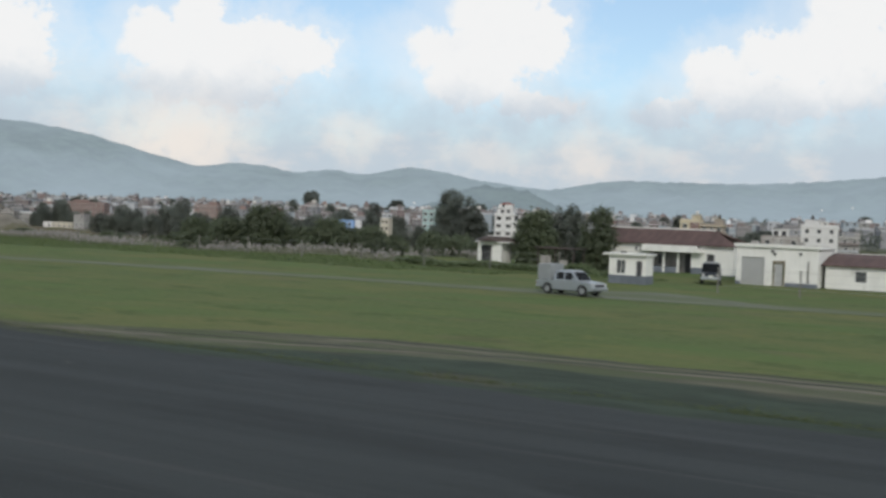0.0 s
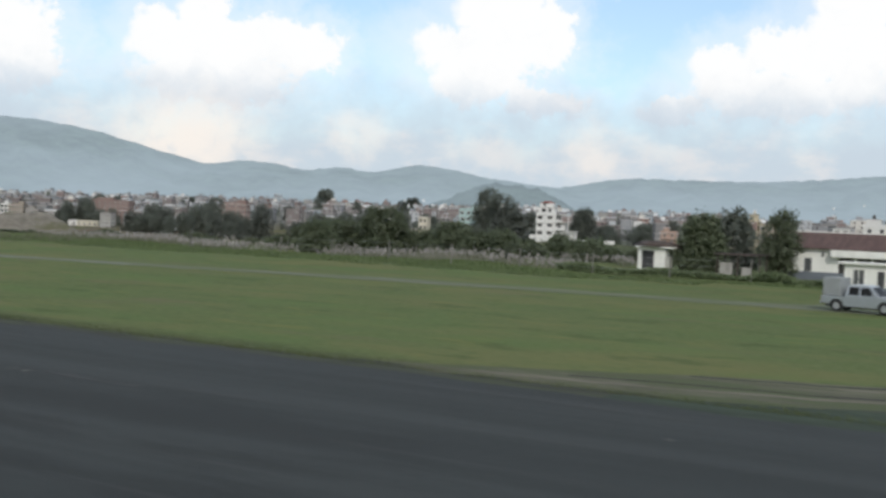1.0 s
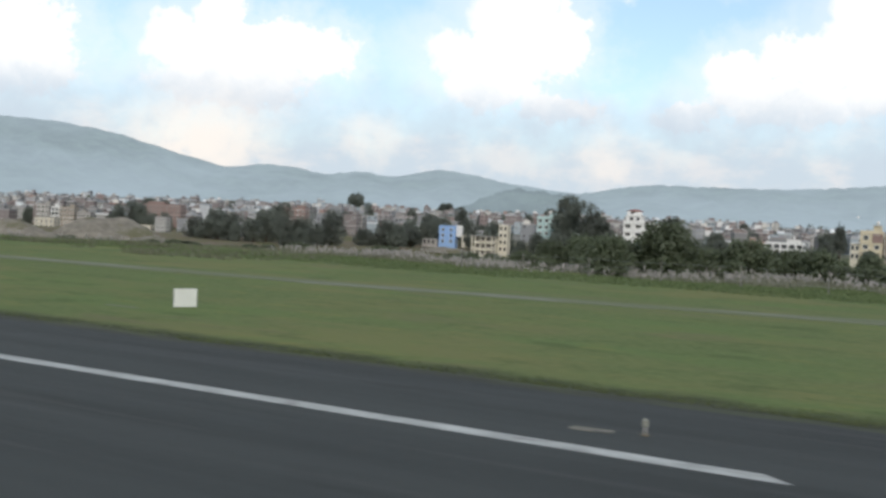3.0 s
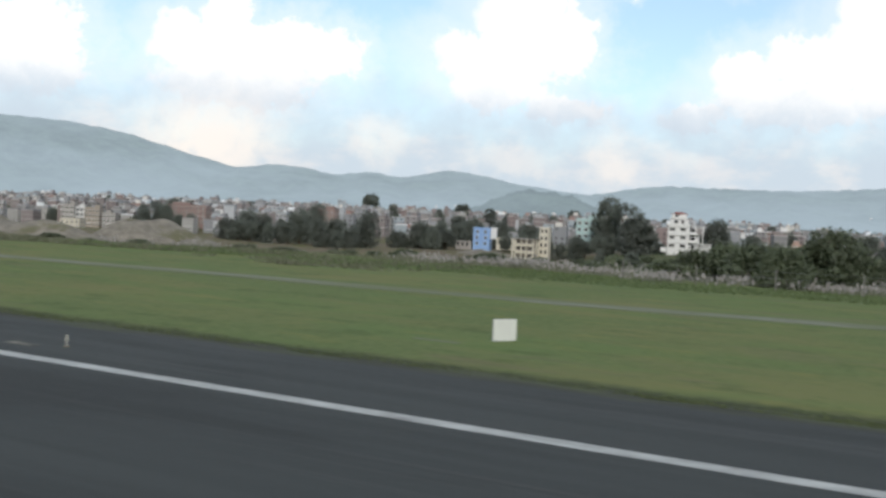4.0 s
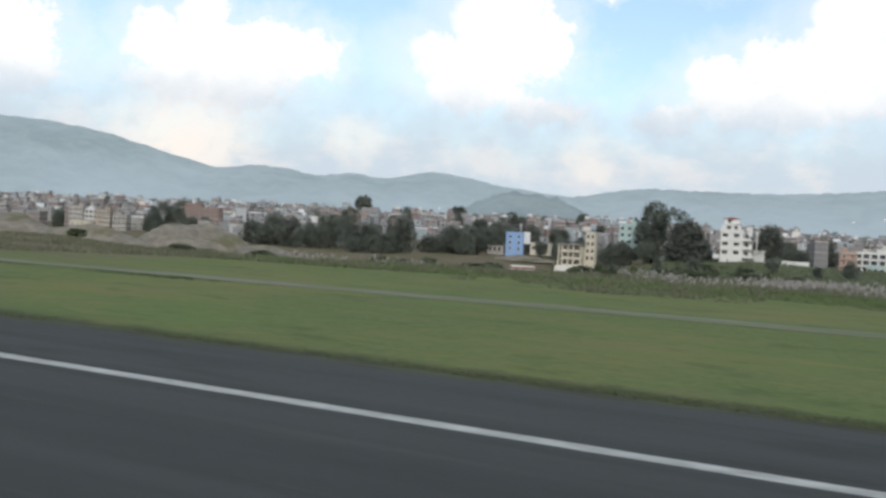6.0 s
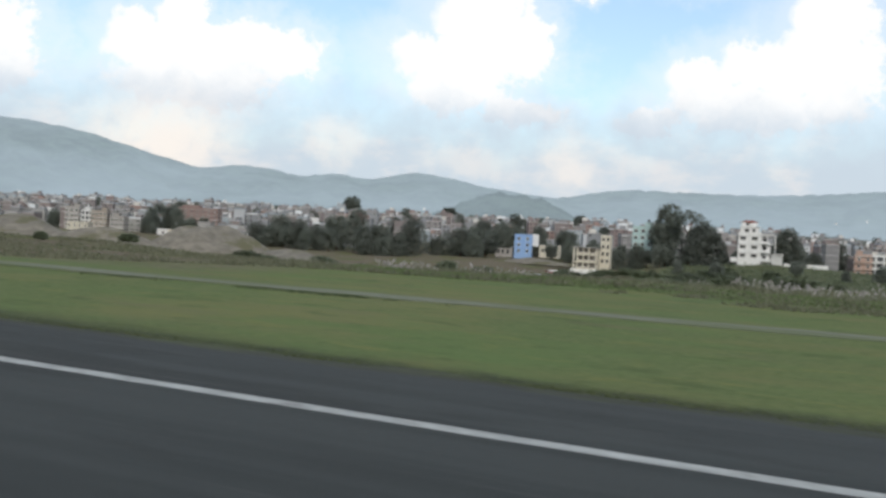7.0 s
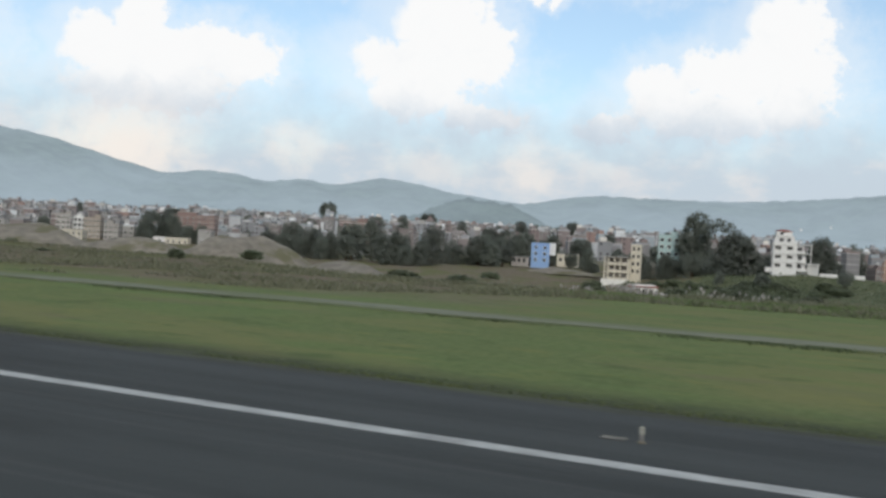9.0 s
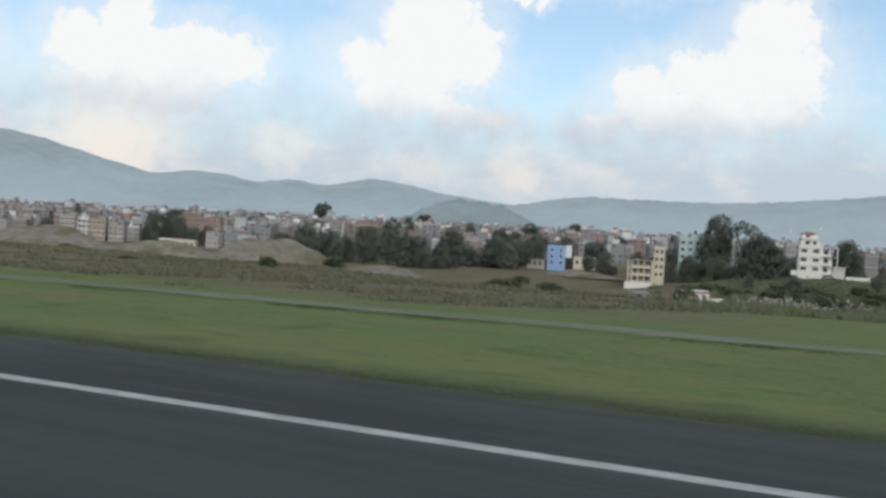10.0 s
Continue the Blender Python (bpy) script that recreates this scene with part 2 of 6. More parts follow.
def asphalt_material():
    """Old asphalt: lanes of tyre wear along the runway, darker patches, faint seams and grit."""
    m = bpy.data.materials.new("runway_asphalt")
    m.use_nodes = True
    m.node_tree.nodes.clear()
    n = Nodes(m.node_tree)
    out, sh = n.add("ShaderNodeOutputMaterial"), n.add("ShaderNodeBsdfPrincipled")
    n.tree.links.new(sh.outputs[0], out.inputs[0])
    where = n.add("ShaderNodeNewGeometry").outputs["Position"]

    def streak(x, y, scale, lo, hi, rough=0.6):
        return n.step(n.noise(n.vec("MULTIPLY", where, (x, y, 1.0)), scale, 5.0, rough), lo, hi)
    base = n.mix(streak(0.16, 1.0, 0.5, 0.3, 0.7), (0.0232, 0.0290, 0.0302), (0.0338, 0.0415, 0.0430))
    base = n.mix(n.math("MULTIPLY", streak(0.012, 0.42, 1.0, 0.42, 0.60), 0.75), base, (0.0420, 0.0500, 0.0512))
    base = n.mix(n.math("MULTIPLY", streak(0.14, 0.60, 0.32, 0.52, 0.62), 0.85), base, (0.0190, 0.0235, 0.0248))
    base = n.mix(n.math("MULTIPLY", streak(0.05, 2.2, 0.9, 0.57, 0.70), 0.60), base, (0.0600, 0.0635, 0.0640))
    base = n.mix(n.math("MULTIPLY", streak(1.0, 1.0, 0.9, 0.60, 0.74, 0.7), 0.4), base, (0.0520, 0.0520, 0.0480))
    grit = n.noise(where, 26.0, 3.0, 0.7)
    base = n.mix(n.math("MULTIPLY", n.step(grit, 0.55, 0.75), 0.35), base, (0.075, 0.077, 0.076))
    n.plug(base, sh.inputs["Base Color"])
    sh.inputs["Roughness"].default_value, sh.inputs["Specular IOR Level"].default_value = 0.85, 0.35
    b = n.add("ShaderNodeBump")
    b.inputs["Strength"].default_value, b.inputs["Distance"].default_value = 0.5, 0.02
    n.plug(n.noise(where, 30.0, 4.0, 0.6), b.inputs["Height"])
    n.tree.links.new(b.outputs[0], sh.inputs["Normal"])
    return m


def leaf_material(name, a, b, gloss=0.25):
    m = bpy.data.materials.new(name)
    m.use_nodes = True
    m.node_tree.nodes.clear()
    n = Nodes(m.node_tree)
    out = n.add("ShaderNodeOutputMaterial")
    r = n.add("ShaderNodeNewGeometry").outputs["Random Per Island"]
    o = n.add("ShaderNodeObjectInfo").outputs["Random"]
    base = n.mix(r, a, b)
    hsv = n.add("ShaderNodeHueSaturation")
    n.plug(n.math("ADD", 0.8, n.math("MULTIPLY", o, 0.4)), hsv.inputs["Value"])
    n.plug(base, hsv.inputs["Color"])
    d, t, mixed = n.add("ShaderNodeBsdfPrincipled"), n.add("ShaderNodeBsdfTranslucent"), n.add("ShaderNodeMixShader")
    d.inputs["Roughness"].default_value, d.inputs["Specular IOR Level"].default_value = 0.55, gloss
    n.plug(hsv.outputs[0], d.inputs[0]), n.plug(hsv.outputs[0], t.inputs[0])
    mixed.inputs[0].default_value = 0.5
    n.tree.links.new(d.outputs[0], mixed.inputs[1]), n.tree.links.new(t.outputs[0], mixed.inputs[2])
    n.tree.links.new(mixed.outputs[0], out.inputs[0])
    return m


def hazed_distance_material(name, wood, air, share):
    """Backdrop of far wooded slopes; kilometres of lit air painted on as emissive haze."""
    m = bpy.data.materials.new(name)
    m.use_nodes = True
    m.node_tree.nodes.clear()
    n = Nodes(m.node_tree)
    out = n.add("ShaderNodeOutputMaterial")
    where = n.vec("MULTIPLY", n.add("ShaderNodeNewGeometry").outputs["Position"], (0.8, 0.8, 1.4))
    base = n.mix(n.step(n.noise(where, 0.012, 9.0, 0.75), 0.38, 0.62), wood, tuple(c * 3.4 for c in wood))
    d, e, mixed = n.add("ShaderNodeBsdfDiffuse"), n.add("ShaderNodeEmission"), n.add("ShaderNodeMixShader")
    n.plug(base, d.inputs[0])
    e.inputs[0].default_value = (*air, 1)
    # painted haze: the glow is strongest low down, broken up by noise
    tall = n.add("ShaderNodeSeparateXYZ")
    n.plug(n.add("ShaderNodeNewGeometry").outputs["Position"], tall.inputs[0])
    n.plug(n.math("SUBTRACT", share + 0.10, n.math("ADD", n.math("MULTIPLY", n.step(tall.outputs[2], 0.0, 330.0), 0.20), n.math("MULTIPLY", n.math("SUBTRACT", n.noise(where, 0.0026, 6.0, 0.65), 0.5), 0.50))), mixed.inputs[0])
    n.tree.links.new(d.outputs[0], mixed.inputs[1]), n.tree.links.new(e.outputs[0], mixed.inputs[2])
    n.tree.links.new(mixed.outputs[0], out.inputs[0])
    return m


M_GROUND = ground_material()
M_ASPHALT = asphalt_material()
M_PAINT = surface("worn_white_marking", (0.38, 0.40, 0.40), 0.7, 0.22, 1.6, (0.5, 1, 1), (0.22, 0.22, 0.22), 1.1, (0.58, 0.74))
M_FADED = surface("faded_marking", (0.046, 0.049, 0.050), 0.8, 0.25, 1.2, (0.3, 1, 1), (0.045, 0.047, 0.049), 0.9, (0.42, 0.6))
M_TRACK = surface("pale_gravel", (0.160, 0.174, 0.132), 0.95, 0.22, 1.5, (0.25, 1, 1), (0.118, 0.142, 0.078), 0.3, (0.36, 0.58), 0.5, 12.0)
M_DIRT = surface("sandy_dirt", (0.20, 0.175, 0.125), 0.95, 0.25, 1.2, (0.2, 1, 1), (0.09, 0.10, 0.045), 0.5, (0.48, 0.62), 0.5, 14.0)
M_SAND = surface("worn_sandy_soil", (0.150, 0.142, 0.108), 0.95, 0.25, 1.2, (0.3, 1, 1), (0.082, 0.088, 0.050), 0.4, (0.45, 0.62), 0.5, 14.0)
M_RUT = surface("dusty_wheel_ruts", (0.112, 0.112, 0.076), 0.95, 0.25, 1.2, (0.3, 1, 1), (0.078, 0.096, 0.045), 0.35, (0.44, 0.58), 0.5, 14.0)
M_SHOULDER = surface("dark_gritty_soil", (0.042, 0.048, 0.036), 0.95, 0.25, 1.4, (0.2, 1, 1), (0.056, 0.068, 0.038), 0.8, (0.46, 0.62), 0.5, 12.0)
M_LUSH = surface("dark_lush_grass", (0.036, 0.054, 0.036), 0.95, 0.28, 1.2, (0.35, 1, 1), (0.075, 0.074, 0.050), 0.28, (0.55, 0.70), 0.6, 10.0)
M_EARTH = surface("heaped_earth", (0.205, 0.188, 0.158), 0.95, 0.25, 0.25, (1, 1, 1), (0.13, 0.125, 0.075), 0.09, (0.50, 0.62), 0.6, 3.0)
M_POST = surface("grey_fence_concrete", (0.20, 0.195, 0.18), 0.9, 0.18, 2.0, (1, 1, 0.4))
M_CONCRETE = surface("weathered_concrete", (0.36, 0.35, 0.33), 0.9, 0.15, 2.0, (1, 1, 0.3), (0.2, 0.19, 0.175), 0.6, (0.52, 0.7), 0.2, 20.0)
M_WHITE = surface("white_paint", (0.78, 0.78, 0.75), 0.7, 0.06, 1.2, (1, 1, 0.3), (0.5, 0.49, 0.46), 0.9, (0.55, 0.78))
M_SIGN = surface("white_enamel", (0.66, 0.67, 0.63), 0.5, 0.04, 2.0, (1, 1, 0.4), (0.6, 0.59, 0.55), 1.5, (0.6, 0.8))
M_PLINTH = surface("blue_grey_plinth", (0.15, 0.17, 0.20), 0.8, 0.15, 1.5)
M_SHEET = surface("red_brown_roof_sheet", (0.122, 0.078, 0.072), 0.75, 0.18, 1.0, (2.0, 0.3, 1), (0.09, 0.06, 0.055), 0.4, (0.5, 0.7))
M_SHEET_DARK = surface("dark_weathered_sheet", (0.085, 0.066, 0.060), 0.8, 0.2, 1.0, (2.0, 0.3, 1), (0.055, 0.048, 0.046), 0.4, (0.5, 0.7))
M_DARK = surface("dark_opening", (0.055, 0.056, 0.06), 0.7, 0.2, 2.0)
M_SHUTTER = surface("grey_roller_shutter", (0.40, 0.41, 0.41), 0.6, 0.08, 1.0, (1, 1, 6))
M_STEEL = surface("galvanised_steel", (0.42, 0.43, 0.44), 0.45, 0.1, 3.0, metal=0.8)
M_BARK = surface("bark", (0.09, 0.07, 0.05), 0.95, 0.3, 3.0, (1, 1, 0.3))
# far leaves lifted and greyed: distance haze painted into their base colour
M_LEAF = leaf_material("dark_leaves", (0.140, 0.160, 0.138), (0.205, 0.230, 0.190), 1.0)
M_LEAF_GREEN = leaf_material("green_leaves", (0.110, 0.138, 0.080), (0.175, 0.210, 0.122), 0.9)
M_PLUME = leaf_material("reed_plumes", (0.27, 0.255, 0.24), (0.38, 0.355, 0.34))
M_REED = leaf_material("reed_blades", (0.22, 0.23, 0.165), (0.33, 0.325, 0.25))
M_WEED = leaf_material("dry_weeds", (0.17, 0.165, 0.105), (0.25, 0.225, 0.16))
M_COVER = surface("stained_cable_cover", (0.175, 0.172, 0.148), 0.9, 0.25, 2.0, (0.5, 1, 1), (0.05, 0.053, 0.053), 1.2, (0.45, 0.62))
M_DOME = surface("dusty_frosted_glass", (0.37, 0.37, 0.31), 0.4, 0.1, 8.0)
M_RANK = leaf_material("rank_weeds", (0.125, 0.165, 0.085), (0.185, 0.225, 0.125))
M_ROUGH = leaf_material("unmown_grass", (0.130, 0.180, 0.075), (0.200, 0.250, 0.120))
M_WEED = leaf_material("dark_weeds", (0.084, 0.112, 0.056), (0.122, 0.150, 0.076))
M_DRY = leaf_material("dry_grass_stems", (0.155, 0.170, 0.105), (0.245, 0.243, 0.170))
M_BLADE = leaf_material("grass_blades", (0.095, 0.118, 0.050), (0.130, 0.152, 0.066))
TOWN_COLOURS = [(0.21, 0.165, 0.155), (0.27, 0.265, 0.27), (0.50, 0.50, 0.50), (0.22, 0.18, 0.172),
                                              (0.36, 0.34, 0.31), (0.24, 0.24, 0.245), (0.27, 0.24, 0.23), (0.74, 0.74, 0.73),
                                              (0.24, 0.22, 0.215), (0.24, 0.175, 0.162), (0.33, 0.325, 0.33), (0.21, 0.20, 0.20), (0.35, 0.39, 0.41)]
TOWN_COLOURS = [(r * 0.95, g, min(0.8, b * 1.06)) for r, g, b in TOWN_COLOURS]
M_HOUSE = varied("house_plaster_and_brick", TOWN_COLOURS)
M_TOWN = varied("far_house_walls", TOWN_COLOURS + [(0.70, 0.70, 0.70), (0.62, 0.60, 0.56), (0.30, 0.20, 0.18)], joined=True)
M_TOWN_SLAB = varied("far_house_slabs", [(0.45, 0.44, 0.42), (0.75, 0.75, 0.74), (0.33, 0.32, 0.31), (0.62, 0.60, 0.57)], 0.9, 0.2, True)
M_SLAB = varied("cement_slabs", [(0.36, 0.35, 0.34), (0.50, 0.49, 0.47), (0.28, 0.275, 0.27), (0.78, 0.78, 0.77), (0.42, 0.41, 0.40), (0.72, 0.71, 0.69)], 0.9, 0.25)
M_TRIM = surface("pale_window_surround", (0.72, 0.71, 0.68), 0.8, 0.1, 2.0)
M_PANE = glass("window_glass", (0.085, 0.09, 0.095))
M_CAR_GLASS = glass("car_glass", (0.012, 0.014, 0.016))
M_TANK = varied("water_tank_plastic", [(0.035, 0.035, 0.037), (0.04, 0.04, 0.042), (0.05, 0.05, 0.05), (0.66, 0.66, 0.65)], 0.5, 0.2)
# wooded slopes with a glowing haze colour mixed over them
M_HILL = hazed_distance_material("far_slopes_painted_haze", (0.05, 0.07, 0.055), (0.388, 0.472, 0.530), 0.79)
M_KNOLL = hazed_distance_material("nearer_slopes_painted_haze", (0.04, 0.055, 0.042), (0.325, 0.400, 0.445), 0.62)

# ---- building helpers ----


def mesh_of(name, bm, materials):
    data = bpy.data.meshes.new(name)
    bm.to_mesh(data)
    bm.free()
    for m in materials if isinstance(materials, (list, tuple)) else [materials]:
        data.materials.append(m)
    return data


def part(name, bm, material, parent, label=""):
    ob = new(name, mesh_of(name, bm, material))
    ob.parent = parent
    return tagged(ob, label)


def thing(name, label, category, at=(0, 0, 0), turn=0.0, group="", kind=""):
    ob = new(name)
    ob.empty_display_size = 0.2
    ob.matrix_world = pose(*at, 0, 0, turn)
    return tagged(ob, label, category, group, kind)


def block(x0, x1, y0, y1, z0, z1, bm=None, bevel=0.0, slot=0):
    bm = bm or bmesh.new()
    v = [bm.verts.new(c) for c in ((x0, y0, z0), (x1, y0, z0), (x1, y1, z0), (x0, y1, z0),
                                   (x0, y0, z1), (x1, y0, z1), (x1, y1, z1), (x0, y1, z1))]
    made = []
    for q in ((3, 2, 1, 0), (4, 5, 6, 7), (0, 1, 5, 4), (1, 2, 6, 5), (2, 3, 7, 6), (3, 0, 4, 7)):
        f = bm.faces.new([v[k] for k in q])
        f.material_index = slot
        made.append(f)
    if bevel:
        edges = {e for f in made for e in f.edges}
        bmesh.ops.bevel(bm, geom=list(edges), offset=bevel, segments=2, affect="EDGES", profile=0.6)
    return bm


def tube(points, radii, sides=8, bm=None, cap=True):
    """A tapered tube along points."""
    bm = bm or bmesh.new()
    rings = []
    for k, (p, r) in enumerate(zip(points, radii)):
        a, b = Vector(points[max(0, k - 1)]), Vector(points[min(len(points) - 1, k + 1)])
        turn = (b - a).to_track_quat("Z", "Y").to_matrix()
        rings.append([bm.verts.new(Vector(p) + turn @ Vector((r * math.cos(2 * math.pi * s / sides), r * math.sin(2 * math.pi * s / sides), 0)))
                      for s in range(sides)])
    for a, b in zip(rings, rings[1:]):
        for s in range(sides):
            bm.faces.new((a[s], a[(s + 1) % sides], b[(s + 1) % sides], b[s])).smooth = True
    if cap:
        bm.faces.new(rings[0][::-1]), bm.faces.new(rings[-1])
    return bm


def extruded(profile, y0, y1, bevel=0.0, squeeze=None):
    """A side profile in x and z, drawn out from y0 to y1; squeeze(x, z) narrows it towards the middle."""
    bm = bmesh.new()
    mid = (y0 + y1) / 2
    sides = []
    for y in (y0, y1):
        sides.append([bm.verts.new((x, mid + (y - mid) * (squeeze(x, z) if squeeze else 1.0), z)) for x, z in profile])
    k = len(profile)
    bm.faces.new(sides[0]), bm.faces.new(sides[1][::-1])
    for a in range(k):
        bm.faces.new((sides[0][a], sides[1][a], sides[1][(a + 1) % k], sides[0][(a + 1) % k]))
    bmesh.ops.recalc_face_normals(bm, faces=bm.faces)
    if bevel:
        bmesh.ops.bevel(bm, geom=list(bm.edges), offset=bevel, segments=2, affect="EDGES", profile=0.6)
    return bm


def quads_mesh(name, corners, material, smooth=False):
    """One mesh of loose four-cornered pieces; corners has the shape (n, 4, 3)."""
    data = bpy.data.meshes.new(name)
    count = len(corners)
    data.from_pydata(corners.reshape(-1, 3).tolist(), [], np.arange(count * 4).reshape(-1, 4).tolist())
    for m in material if isinstance(material, (list, tuple)) else [material]:
        data.materials.append(m)
    return data


def smooth01(x):
    x = np.clip(x, 0.0, 1.0)
    return x * x * (3 - 2 * x)


def waves(x, y, size, seed):
    """Cheap smooth relief between -1 and 1."""
    r = np.random.RandomState(seed)
    total = 0.0
    for k in range(6):
        a, ph, s = r.uniform(0, 2 * math.pi), r.uniform(0, 2 * math.pi), size * r.uniform(0.5, 1.6)
        total = total + np.sin((x * math.cos(a) + y * math.sin(a)) * 2 * math.pi / s + ph)
    return total / 6 * 1.6


def ground_z(x, y):
    """Height of the land: a flat airfield, a valley behind it, and the town on the rise beyond."""
    x, y = np.asarray(x, float), np.asarray(y, float)
    edge = 100.0 + 95.0 * smooth01((x + 95) / 50) + 6.0 * waves(x, y * 0, 120, 5) - 24.0 * np.exp(-((x + 203) / 38) ** 2)
    drop = smooth01((y - edge) / 150.0)
    west = 0.55 + 0.45 * smooth01((-x - 150) / 330)
    z = -(4.0 + 5.5 * smooth01((-x - 120) / 110)) * drop + 10.5 * west * smooth01((y - 500) / 200) + 9.0 * west * smooth01((y - 660) / 400) + 14.0 * smooth01((y - 1100) / 900)
    spur = np.exp(-((x + 218) / 48) ** 2 - ((y - 470) / 60) ** 2) * 6.0 - 3.4 * np.exp(-((x + 292) / 30) ** 2 - ((y - 412) / 48) ** 2) - 3.6 * np.exp(-((x + 180) / 28) ** 2 - ((y - 515) / 46) ** 2)
    rough = smooth01((y - 75) / 60) * (0.35 * waves(x, y, 38, 7) + 0.25 * waves(x, y, 15, 8))
    dip = 0.12 * np.sin(np.clip((y - 29) / 28, 0, 1) * math.pi) * smooth01((-x - 52) / 15)
    return z + spur + rough - dip - 0.03


# ---- ground, runway, track ----


def build_ground():
    xs = np.unique(np.concatenate([np.linspace(-4900, -950, 40), np.arange(-950, 140, 5.0), np.linspace(140, 4900, 36)]))
    ys = np.unique(np.concatenate([np.linspace(-4900, -60, 26), np.arange(-60, 60, 12.0), np.arange(60, 340, 4.0), np.arange(340, 1000, 10.0), np.linspace(1000, 4900, 40)]))
    gx, gy = np.meshgrid(xs, ys)
    gz = ground_z(gx, gy)
    data = bpy.data.meshes.new("ground")
    w = len(xs)
    faces = [(r * w + c, r * w + c + 1, (r + 1) * w + c + 1, (r + 1) * w + c) for r in range(len(ys) - 1) for c in range(w - 1)]
    data.from_pydata(np.stack([gx, gy, gz], -1).reshape(-1, 3).tolist(), [], faces)
    data.materials.append(M_GROUND)
    data.polygons.foreach_set("use_smooth", [True] * len(data.polygons))
    tagged(new("ground", data), "mown green airfield grass running into brown scrubland", "ground", kind="structure")


def band(name, near, far, x0, x1, step, thick, material, label, category, top=0.0, kind="structure"):
    """A flat strip along x between two edge curves near(x) and far(x)."""
    bm = bmesh.new()
    xs = np.arange(x0, x1 + step * 0.5, step)
    rows = [[bm.verts.new((x, yy, zz)) for yy, zz in ((near(x), top - thick), (near(x), top), (far(x), top), (far(x), top - thick))] for x in xs]
    for a, b in zip(rows, rows[1:]):
        for k in range(3):
            bm.faces.new((a[k], b[k], b[k + 1], a[k + 1]))
    bmesh.ops.recalc_face_normals(bm, faces=bm.faces)
    return tagged(new(name, mesh_of(name, bm, material)), label, category, kind=kind)


LINE_Y, EDGE_Y = 21.35, 28.2


def track_y(x):
    return 59.0 + 0.05 * (x + 150) + 4.2 * float(smooth01((x + 98) / 45))


def runway_edge(x):
    """The ragged rim of the asphalt."""
    return EDGE_Y + 0.25 * float(waves(x, 0 * x, 9, 3)) + 0.12 * float(waves(x, 0 * x, 2.6, 4)) - 0.5 * float(smooth01((x + 40) / 30))


build_ground()
band("runway", lambda x: -24.0, runway_edge, -700, 500, 0.8, 0.25, M_ASPHALT, "dark grey asphalt runway with streaky tyre wear", "runway")
band("service_track", lambda x: track_y(x) - 1.7 + 0.3 * float(waves(x, 0 * x, 22, 11)) + 0.2 * float(waves(x, 0 * x, 5, 13)), lambda x: track_y(x) + 1.8 + 0.3 * float(waves(x, 0 * x, 17, 12)) + 0.2 * float(waves(x, 0 * x, 6, 14)),
     -900, 300, 2.5, 0.2, M_TRACK, "pale gravel service track across the grass", "track", top=0.01)


def paint_line():
    bm = bmesh.new()
    xs = np.arange(-700, -58.5, 1.0)
    rows = [[bm.verts.new((x, LINE_Y + s * (0.31 + 0.015 * math.sin(x * 1.7 + s)), 0.004)) for s in (-1, 1)] for x in xs]
    for a, b in zip(rows, rows[1:]):
        bm.faces.new((a[0], b[0], b[1], a[1]))
    tip = bm.verts.new((-58.3, LINE_Y - 0.25, 0.004))
    bm.faces.new((rows[-1][0], tip, rows[-1][1]))
    tagged(new("runway_edge_line", mesh_of("runway_edge_line", bm, M_PAINT)), "worn white painted line along the runway edge", "road marking", kind="structure")


paint_line()
band("paint_remnant", lambda x: 20.84 + 0.09 * math.sin(7 * x), lambda x: 21.06 + 0.10 * math.sin(9 * x + 1), -43.25, -42.4, 0.1, 0.002, M_COVER, "short worn patch of white paint on the runway", "road marking", top=0.006)
band("paint_remnant", lambda x: 23.72, lambda x: 23.84 + 0.03 * math.sin(5 * x), -25.4, -25.2, 0.2, 0.002, M_COVER, "small worn fleck of white paint on the runway", "road marking", top=0.004)

band("faded_line", lambda x: 21.02 + 0.06 * math.sin(1.3 * x), lambda x: 21.2 + 0.07 * math.sin(2.1 * x), -42.7, -38.5, 0.3, 0.002, M_FADED, "faded trace of an old painted line", "road marking", top=0.004)


